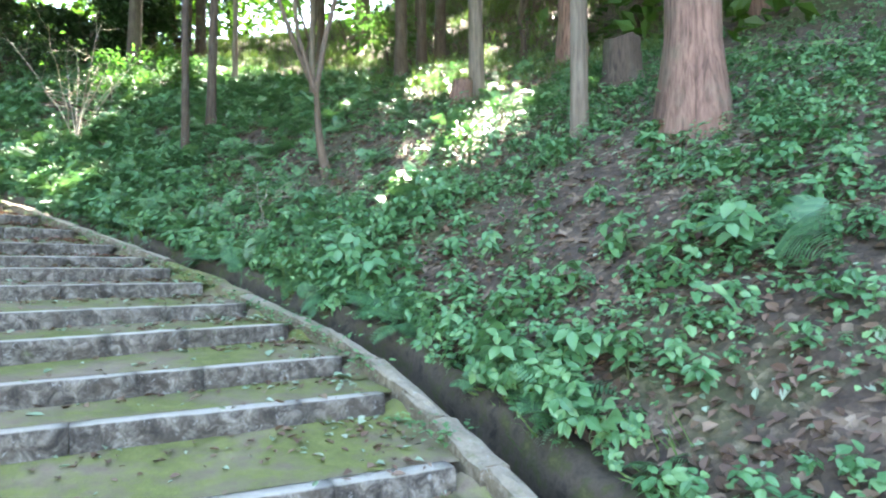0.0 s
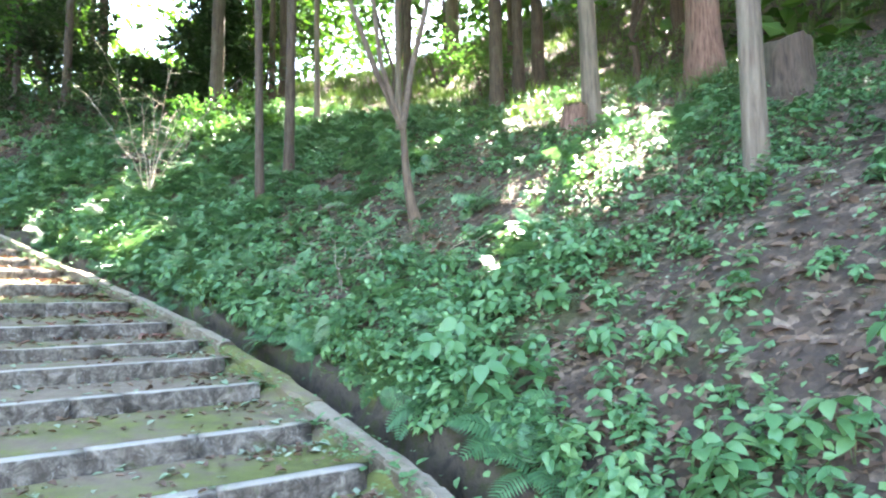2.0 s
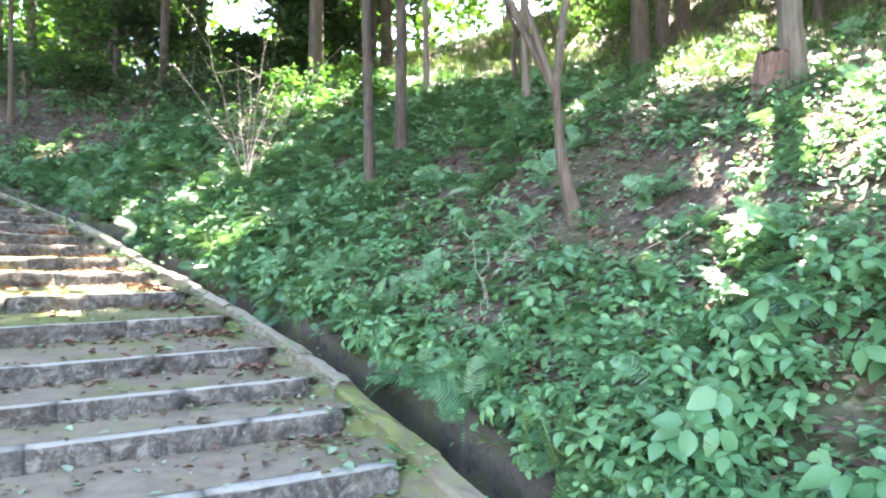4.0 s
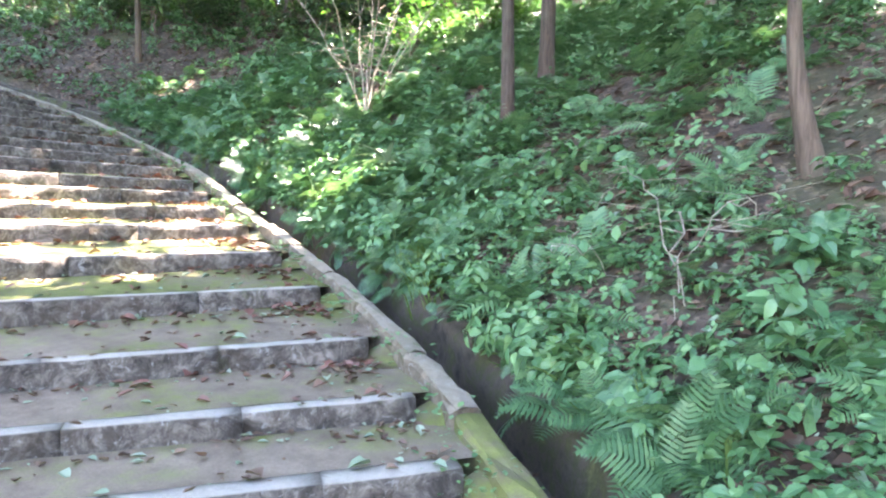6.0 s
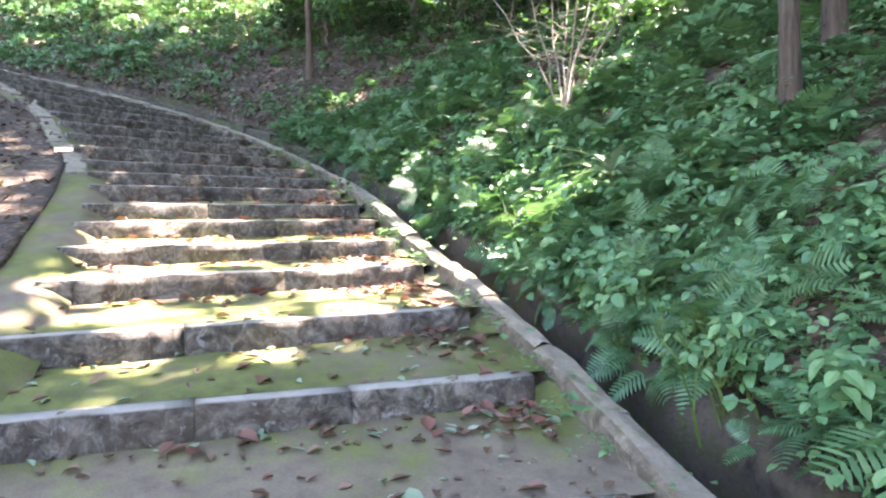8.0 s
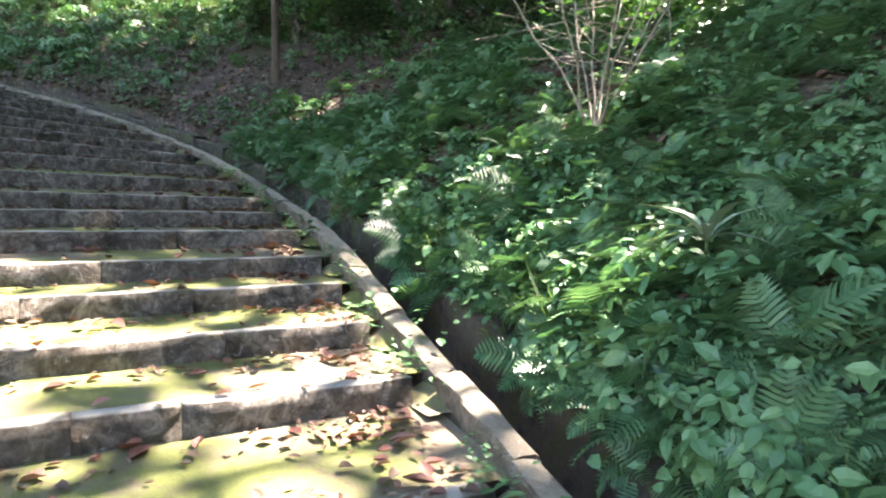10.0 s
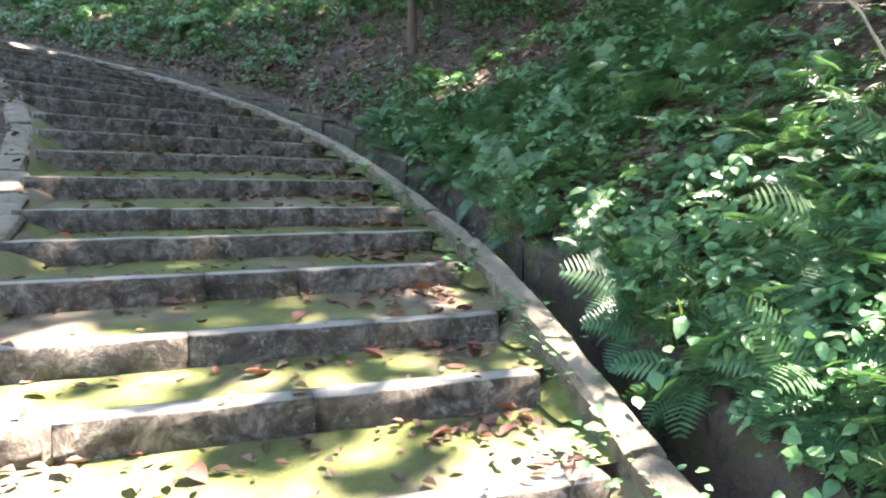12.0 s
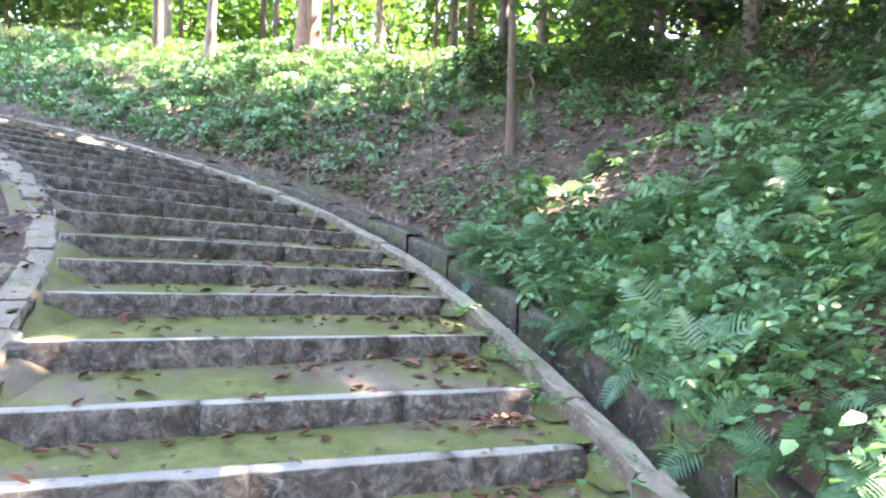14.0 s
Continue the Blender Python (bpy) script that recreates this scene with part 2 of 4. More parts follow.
def spline(points, n=40):
    p = np.vstack([2 * points[0] - points[1], points, 2 * points[-1] - points[-2]])
    out = []
    for i in range(1, len(p) - 2):
        a, b, c, d = p[i - 1:i + 3]
        u = np.linspace(0, 1, n, endpoint=False)[:, None]
        out.append(0.5 * (2 * b + (c - a) * u + (2 * a - 5 * b + 4 * c - d) * u * u + (3 * b - a - 3 * c + d) * u ** 3))
    return np.vstack(out + [points[-1:]])


CURVE = spline(KERB)
ARC = np.r_[0, np.cumsum(np.hypot(*np.diff(CURVE[:, :2], axis=0).T))]
ARC -= ARC[6 * 40]
S_LO, S_HI = ARC[0], ARC[-1]


def smooth(a, b, x):
    u = np.clip((x - a) / (b - a), 0, 1)
    return u * u * (3 - 2 * u)


def along(s):
    """The kerb line at s: place, and its unit tangent in plan. Straight on past both ends, and level there."""
    s = np.asarray(s, float)
    c = np.clip(s, S_LO, S_HI)
    p = np.stack([np.interp(c, ARC, CURVE[:, k]) for k in range(3)], -1)
    e = 0.35
    a, b = np.clip(c - e, S_LO, S_HI), np.clip(c + e, S_LO, S_HI)
    t = np.stack([np.interp(b, ARC, CURVE[:, k]) - np.interp(a, ARC, CURVE[:, k]) for k in range(2)], -1)
    t /= np.linalg.norm(t, axis=-1, keepdims=True)
    p[..., :2] += t * (s - c)[..., None]
    return p, t


def skew(s):
    """How far the steps slant: the left end stands back by this share of the width."""
    return np.interp(s, [4.5, 7.0, 9.0, 11.0, 14.0, 20.0], [0.0, 0.10, 0.135, 0.14, 0.11, 0.065])


def lift_left(s):
    """The height of the left edge of the stairs over the kerb line at the same s."""
    return along(np.asarray(s, float) + 2.5 * skew(s))[0][..., 2] - along(s)[0][..., 2]


def rise(s, o):
    """The ground's height over the kerb line at the offset o to its right."""
    s, o = np.asarray(s, float), np.asarray(o, float)
    u = np.maximum(o - 0.55, 0)
    m = np.interp(s, [-3, 0, 1.5, 4, 6.5, 9, 12, 13.6, 15, 30], [1.1, 1.1, 1.05, 0.9, 1.04, 1.05, 0.95, 0.82, 0.95, 1])
    m = 1 + (m - 1) * np.exp(-(u / 4) ** 2)
    v = np.clip(u - 9, 0, 21)
    steep = np.interp(s, [-5, 2, 5, 9, 12], [0.80, 0.79, 0.74, 0.64, 0.42])
    b = np.where(u < 9, 0.68 * u - 0.018 * u * u, 4.662 + steep * v)
    w = smooth(12, 16, s)
    crest = 0.68 * 6 - 0.018 * 36 + 0.06 * (np.minimum(u, 30) - 6)
    b = np.where(u > 6, b * (1 - w) + np.minimum(b, crest) * w, b)
    left = lift_left(s) * np.exp(-((np.maximum(-o - 2.6, 0)) / 5) ** 2) - 0.06 * np.clip(-o - 2.6, 0, 12)
    return np.where(o > 0.55, 0.1 + m * b, np.where(o < -2.6, left, 0))


def fbm(x, y, seed=0.0):
    v = 0
    for k, (f, a) in enumerate(((0.45, 0.5), (1.3, 0.28), (3.7, 0.14), (9.0, 0.06))):
        v = v + a * np.sin(f * x * 1.7 + 1.3 * np.sin(f * y * 1.1 + k) + seed + k * 2.1) * np.cos(f * y * 1.9 + 1.1 * np.sin(f * x * 0.9 + 2 * k) + seed * 1.7)
    return v


def place(s, o, dz=0.0, bumpy=True):
    """World place of (s, o) on the ground, dz above it."""
    p, t = along(s)
    o = np.asarray(o, float)
    q = p.copy()
    q[..., 0] += t[..., 1] * o
    q[..., 1] -= t[..., 0] * o
    q[..., 2] += rise(s, o) + dz
    if bumpy:
        q[..., 2] += 0.16 * fbm(q[..., 0], q[..., 1]) * smooth(0.6, 2.2, np.maximum(o, -o - 2.2))
    return q


# ---- mesh helpers ----
def build_mesh(name, verts, faces, material, smooth_faces=True):
    """verts: (n, 3); faces: an (m, 3) or (m, 4) array, or a list of both."""
    verts = np.asarray(verts, np.float32)
    groups = [np.asarray(f, np.int32) for f in (faces if isinstance(faces, list) and np.ndim(faces[0]) == 2 else [faces])]
    loops = np.concatenate([g.ravel() for g in groups])
    sizes = np.concatenate([np.full(len(g), g.shape[1], np.int32) for g in groups])
    me = bpy.data.meshes.new(name)
    me.vertices.add(len(verts))
    me.vertices.foreach_set("co", verts.ravel())
    me.loops.add(len(loops))
    me.loops.foreach_set("vertex_index", loops)
    me.polygons.add(len(sizes))
    me.polygons.foreach_set("loop_start", np.r_[0, np.cumsum(sizes)[:-1]].astype(np.int32))
    me.polygons.foreach_set("use_smooth", np.full(len(sizes), smooth_faces))
    me.materials.append(material)
    me.update(calc_edges=True)
    me.validate()
    return me


def sheet_faces(rows, cols):
    i = np.arange(rows * cols).reshape(rows, cols)
    return np.stack([i[:-1, :-1], i[1:, :-1], i[1:, 1:], i[:-1, 1:]], -1).reshape(-1, 4)


def child(name, me, parent, m=None, label=""):
    ob = new(name, me)
    ob.parent = parent
    if m is not None:
        ob.matrix_local = m
    return tagged(ob, label) if label else ob


def joined(pieces):
    """Many (verts, faces) into one."""
    vs, fs, n = [], {}, 0
    for v, f in pieces:
        fs.setdefault(f.shape[1], []).append(f + n)
        vs.append(v)
        n += len(v)
    return np.vstack(vs), [np.vstack(x) for x in fs.values()]


def scattered(protos, mats4, pick):
    """Copies of the prototypes (verts, tri or quad faces) at 4 x 4 matrices, as one big mesh's arrays."""
    vs, fs, n = [], {}, 0
    for k, (v, f) in enumerate(protos):
        m = mats4[pick == k]
        if not len(m):
            continue
        w = np.einsum("nij,vj->nvi", m[:, :3, :3], v) + m[:, None, :3, 3]
        for g in (f if isinstance(f, list) else [f]):
            fs.setdefault(g.shape[1], []).append((g[None] + n + np.arange(len(m))[:, None, None] * len(v)).reshape(-1, g.shape[1]))
        vs.append(w.reshape(-1, 3))
        n += len(m) * len(v)
    return np.vstack(vs), [np.vstack(x) for x in fs.values()]


def frames_at(p, yaw, tilt_dir, tilt, scale):
    """4 x 4 matrices at places p: turned by yaw, then tilted by tilt towards tilt_dir, scaled."""
    n = len(p)
    cy, sy = np.cos(yaw), np.sin(yaw)
    rz = np.zeros((n, 3, 3))
    rz[:, 0, 0], rz[:, 0, 1], rz[:, 1, 0], rz[:, 1, 1], rz[:, 2, 2] = cy, -sy, sy, cy, 1
    ax = np.stack([-np.sin(tilt_dir), np.cos(tilt_dir), np.zeros(n)], -1)
    k = np.zeros((n, 3, 3))
    k[:, 0, 1], k[:, 0, 2], k[:, 1, 0], k[:, 1, 2], k[:, 2, 0], k[:, 2, 1] = -ax[:, 2], ax[:, 1], ax[:, 2], -ax[:, 0], -ax[:, 1], ax[:, 0]
    r = np.eye(3) + np.sin(tilt)[:, None, None] * k + (1 - np.cos(tilt))[:, None, None] * (k @ k)
    m = np.zeros((n, 4, 4))
    m[:, :3, :3] = (r @ rz) * np.asarray(scale).reshape(-1, 1, 1)
    m[:, :3, 3] = p
    m[:, 3, 3] = 1
    return m


def tube(points, radii, sides=8, wobble=0.0, rng=None, cap=True):
    """A tapered tube along points."""
    pts = np.asarray(points, float)
    n = len(pts)
    tang = np.gradient(pts, axis=0)
    tang /= np.linalg.norm(tang, axis=1, keepdims=True) + 1e-9
    ref = np.where(np.abs(tang[:, 2:3]) > 0.9, [[1.0, 0, 0]], [[0, 0, 1.0]])
    u = np.cross(tang, ref)
    u /= np.linalg.norm(u, axis=1, keepdims=True)
    v = np.cross(tang, u)
    a = np.linspace(0, 2 * np.pi, sides, endpoint=False)
    rad = np.asarray(radii, float)[:, None] * np.ones(sides)
    if wobble and rng is not None:
        rad = rad * (1 + wobble * rng.standard_normal((1, sides)) + 0.5 * wobble * rng.standard_normal((n, sides)))
    ring = pts[:, None] + rad[..., None] * (np.cos(a)[None, :, None] * u[:, None] + np.sin(a)[None, :, None] * v[:, None])
    i = np.arange(n * sides).reshape(n, sides)
    j = np.roll(i, -1, 1)
    f = np.stack([i[:-1], j[:-1], j[1:], i[1:]], -1).reshape(-1, 4)
    verts = ring.reshape(-1, 3)
    if cap:
        verts = np.vstack([verts, pts[-1:]])
        t = len(verts) - 1
        f = np.vstack([f, np.stack([i[-1], j[-1], np.full(sides, t), np.full(sides, t)], -1)])
    return verts, f


def leaf_shape(length, width, droop=0.25, fold=0.18, stations=(0.0, 0.22, 0.5, 0.78, 1.0), prof=(0.0, 0.42, 0.5, 0.3, 0.0)):
    """A pointed leaf from the origin along +y, folded along its rib."""
    v, f = [], []
    for t, w in zip(stations, prof):
        z = -droop * length * t * t
        y = length * t
        v += [(-w * width, y, z + fold * w * width), (0, y, z), (w * width, y, z + fold * w * width)]
    for k in range(len(stations) - 1):
        a, b = 3 * k, 3 * k + 3
        f += [(a, a + 1, b + 1, b), (a + 1, a + 2, b + 2, b + 1)]
    return np.array(v, float), np.array(f)


def moved(v, yaw=0.0, pitch=0.0, roll=0.0, at=(0, 0, 0), scale=1.0):
    m = np.array(Euler((pitch, roll, yaw)).to_matrix())
    return v @ m.T * scale + np.asarray(at)


# ---- the ground: one sheet from the bank to the horizon ----
s_rows = np.unique(np.r_[-300, -150, -80, -45, -30, np.arange(-22, -4, 0.8), np.arange(-4, 24, 0.13), np.arange(24, 45, 0.8), 60, 90, 150, 300].round(3))
o_right = np.r_[0.66, 0.72, np.arange(0.8, 3.2, 0.13), np.arange(3.3, 8, 0.3), np.arange(8, 20, 0.8), np.arange(20, 40, 2.5), 60, 100, 200, 400]
o_left = np.r_[-9.5, -8, -7, np.arange(-6, -2.85, 0.25), -2.8, -2.72]
SS, OO = np.meshgrid(s_rows, np.r_[o_left, -2.66, 0.60, o_right], indexing="ij")
G = place(SS, OO)
G[:, len(o_left):len(o_left) + 2, 2] -= 0.9
edge = G[:, :1]
far_left = np.concatenate([edge + np.array([-0.5, -0.85, -0.05]) * d for d in (350.0, 120.0, 40.0, 15.0, 5.0)], 1)
far_left[..., 2] = np.maximum(far_left[..., 2], edge[..., 2] - 4)
G = np.concatenate([far_left, G], 1)
ground = new("ground", build_mesh("ground", G.reshape(-1, 3), sheet_faces(*G.shape[:2])[:, ::-1], M_GROUND))
tagged(ground, "brown leaf-littered forest floor rising in a bank", "ground", kind="structure")

# ---- stairs ----
STEPS = [-5.75, -4.9, -4.1, -3.25, -2.4, -1.57, -0.67, 0.0, 0.86, 1.58, 2.5, 3.3, 3.95, 4.75, 5.75, 6.65, 7.53, 8.2, 8.83, 9.39, 10.07, 10.69, 11.3, 12.1, 12.85, 13.5, 14.1]
while STEPS[-1] < 30:
    STEPS.append(STEPS[-1] + 0.66)
rng = np.random.default_rng(5)


def width_left(s):
    """The inner edge of the left kerb."""
    return -2.42 - 0.17 * smooth(10, 12, s) - 0.18 * smooth(13, 17, s)


def stone_block(length, depth, height, rng, rough=0.007):
    """A hewn block along +x, its front at y = 0, its top at z = 0."""
    prof = np.array([(0.0, -height), (0.0, -height * 0.55), (-0.006, -0.05), (0.0, -0.007), (0.008, 0.0), (depth * 0.55, 0.003), (depth, -0.002), (depth, -0.10)])
    n = max(4, int(length / 0.11))
    x = np.linspace(0.0015, length - 0.0015, n)
    v = np.zeros((n, len(prof), 3))
    v[..., 0] = x[:, None]
    v[..., 1:] = prof[None]
    v[:, :3, 1] += rng.standard_normal((n, 3)) * rough
    v[:, 3, 1] += rng.standard_normal(n) * rough * 0.4
    v[:, 3:6, 2] += rng.standard_normal((n, 3)) * rough * 0.35
    f = sheet_faces(n, len(prof))
    ends = [[0, 1, 2, 3], [0, 3, 4, 5], [0, 5, 6, 7]]
    k = (n - 1) * len(prof)
    ends = ends + [[k + a for a in reversed(e)] for e in ends]
    return v.reshape(-1, 3), np.vstack([f, ends])


for k, s0 in enumerate(STEPS[:-1]):
    (p,), (t,) = along([s0])
    wl = float(width_left(s0))
    nrm = np.array([t[1], -t[0]]) + skew(s0) * t
    nrm /= np.linalg.norm(nrm)
    fwd = np.array([-nrm[1], nrm[0]])
    base = Matrix(((nrm[0], fwd[0], 0, p[0]), (nrm[1], fwd[1], 0, p[1]), (0, 0, 1, p[2]), (0, 0, 0, 1)))
    step = new("stone_step")
    step.matrix_basis = base
    tagged(step, "grey stone step with stained riser and mossy tread", "stair step", "steps of the curving stairs")
    cuts = np.r_[wl - 0.07, sorted(np.clip(np.array([wl * 0.67, wl * 0.36]) + rng.uniform(-0.25, 0.25, 2), wl + 0.3, -0.4)), -0.11]
    for a, b in zip(cuts[:-1], cuts[1:]):
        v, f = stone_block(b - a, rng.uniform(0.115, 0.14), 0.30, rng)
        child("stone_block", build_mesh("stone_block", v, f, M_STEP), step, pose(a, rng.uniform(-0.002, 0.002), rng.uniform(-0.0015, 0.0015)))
    gap = STEPS[k + 1] - s0
    (q,), _ = along([STEPS[k + 1]])
    up = q[2] - p[2]
    xs = np.linspace(wl - 0.12, 0.04, 22)
    ys = np.linspace(0.13, gap + 0.12, 8)
    X, Y = np.meshgrid(xs, ys, indexing="ij")
    Z = -0.008 + max(up - 0.118, 0.02) * np.clip((Y - 0.12) / (gap - 0.12), 0, 1) + 0.010 * fbm(X * 3 + k, Y * 3)
    Z -= 0.006 * smooth(-0.5, -1.3, -np.abs(X + 1.25))
    child("tread", build_mesh("tread", np.stack([X, Y, Z], -1).reshape(-1, 3), sheet_faces(22, 8)[:, ::-1], M_TREAD_DRY if 2.4 < s0 < 5.5 else M_TREAD), step, label="mossy earthen tread")

    if k:
        h = p[2] - along([STEPS[k - 1]])[0][0][2]
        h = min(h, 0.12)
        for side, x0, x1 in ((1, -0.13, 0.03),):
            X, Y = np.meshgrid(np.linspace(x0, x1, 6), np.linspace(-0.20, 0.12, 9), indexing="ij")
            near = smooth(0, 1, np.abs(X - x0) / 0.16)
            Z = -h - 0.01 + h * 0.62 * smooth(-0.18, 0.03, Y) * (0.15 + 0.85 * near) + 0.012 * fbm(X * 9 + k, Y * 9)
            f = sheet_faces(6, 9)
            child("moss_mound", build_mesh("moss_mound", np.stack([X, Y, Z], -1).reshape(-1, 3), f[:, ::-1] if side > 0 else f, M_TREAD), step, label="green moss mound at the end of the step")


def strip(name, s_values, profile, material, noise_amp=0.0, seed=0.0):
    """A band swept along the stairs: profile gives (offset, height over the kerb line) points at each s."""
    rows = []
    for s in s_values:
        pr = np.array(profile(s), float)
        p, t = along(np.full(len(pr), s))
        q = p.copy()
        q[:, 0] += t[:, 1] * pr[:, 0]
        q[:, 1] -= t[:, 0] * pr[:, 0]
        q[:, 2] += pr[:, 1]
        rows.append(q)
    g = np.array(rows)
    if noise_amp:
        g[..., 2] += noise_amp * fbm(g[..., 0] * 4 + seed, g[..., 1] * 4)
    return build_mesh(name, g.reshape(-1, 3), sheet_faces(*g.shape[:2])[:, ::-1], material)


sv = np.arange(-6, 31, 0.1)
verge = new("moss_verge_left", strip("moss_verge_left", sv, lambda s: [(width_left(s) + d, h + float(lift_left(s))) for d, h in ((-0.36, -0.03), (-0.22, -0.025), (-0.12, -0.02), (-0.04, -0.03), (0.03, -0.06), (0.12, -0.12))], M_TREAD, 0.03, 3.0))
tagged(verge, "green moss filling the edge of the stairs", "moss", kind="structure")

# kerbs, stone by stone
for side, name, label in ((1, "kerb_right", "weathered stone kerb between stairs and drain"), (-1, "kerb_left", "pale flat stone edging along bare earth")):
    kerb = new(name)
    tagged(kerb, label, "kerb", kind="structure")
    s = -6.0 if side > 0 else 10.3
    while s < 30:
        ln = rng.uniform(0.55, 0.95) if side > 0 else rng.uniform(0.4, 0.62)
        n = 5
        ss = np.linspace(s + 0.006, s + ln - 0.006, n)
        if side > 0:
            inn, out = 0.005 + rng.uniform(-0.010, 0.010), 0.145 + rng.uniform(-0.012, 0.012)
            top, bot = 0.012 + rng.uniform(-0.012, 0.010), -0.55
        else:
            inn, out = width_left(s) - 0.08, width_left(s) - 0.27 + rng.uniform(-0.015, 0.015)
            top, bot = 0.0 + rng.uniform(-0.012, 0.01), -0.4
        w = out - inn
        prof = np.array([(inn, bot), (inn, top - 0.02), (inn + 0.12 * w, top), (inn + 0.5 * w, top + 0.006), (inn + 0.88 * w, top), (out, top - 0.02), (out, bot)])
        p, t = along(ss)
        g = np.zeros((n, 7, 3))
        g[..., 0] = p[:, None, 0] + t[:, None, 1] * prof[None, :, 0]
        g[..., 1] = p[:, None, 1] - t[:, None, 0] * prof[None, :, 0]
        g[..., 2] = p[:, None, 2] + prof[None, :, 1] + (lift_left(ss)[:, None] if side < 0 else 0)
        g[:, 1:6] += rng.standard_normal((n, 5, 3)) * 0.006
        f = sheet_faces(n, 7)
        if side > 0:
            f = f[:, ::-1]
        e = [[0, 1, 5, 6], [1, 2, 4, 5]]
        k0 = (n - 1) * 7
        f = np.vstack([f, e + [[k0 + a for a in reversed(x)] for x in e]])
        if g[:, :, 0].mean() > -90:
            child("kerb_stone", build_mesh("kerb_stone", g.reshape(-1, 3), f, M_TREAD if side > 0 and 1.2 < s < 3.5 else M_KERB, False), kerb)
        s += ln

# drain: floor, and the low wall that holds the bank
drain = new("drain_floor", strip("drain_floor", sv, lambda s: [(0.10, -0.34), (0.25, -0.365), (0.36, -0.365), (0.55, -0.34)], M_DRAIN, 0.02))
tagged(drain, "dark concrete floor of the drain", "drain", kind="structure")
wall = new("drain_wall")
tagged(wall, "low mossy stone wall along the drain", "retaining wall", kind="structure")
child("wall_lower", strip("wall_lower", np.arange(-6, 10.1, 0.12), lambda s: [(0.43, -0.6), (0.44 + 0.02 * math.sin(9 * s), -0.25), (0.43 + 0.03 * math.sin(5.3 * s + 1), -0.12), (0.45 + 0.02 * math.sin(7.7 * s), 0.0), (0.50, 0.06), (0.69, 0.085), (0.70, -0.5)], M_EARTH, 0.06), wall, label="rough earthy mossy concrete face")
s = 10.02
while s < 29:
    ln = rng.uniform(0.34, 0.5)
    top = 0.04 + rng.uniform(-0.02, 0.03)
    inn = 0.45 + rng.uniform(-0.012, 0.012)
    child("wall_slab", strip("wall_slab", np.linspace(s + 0.006, s + ln - 0.006, 4), lambda x: [(inn + 0.03, -0.6), (inn, -0.58), (inn, top - 0.015), (inn + 0.015, top), (0.67, top + 0.003), (0.68, -0.5)], M_SLAB), wall)
    s += ln


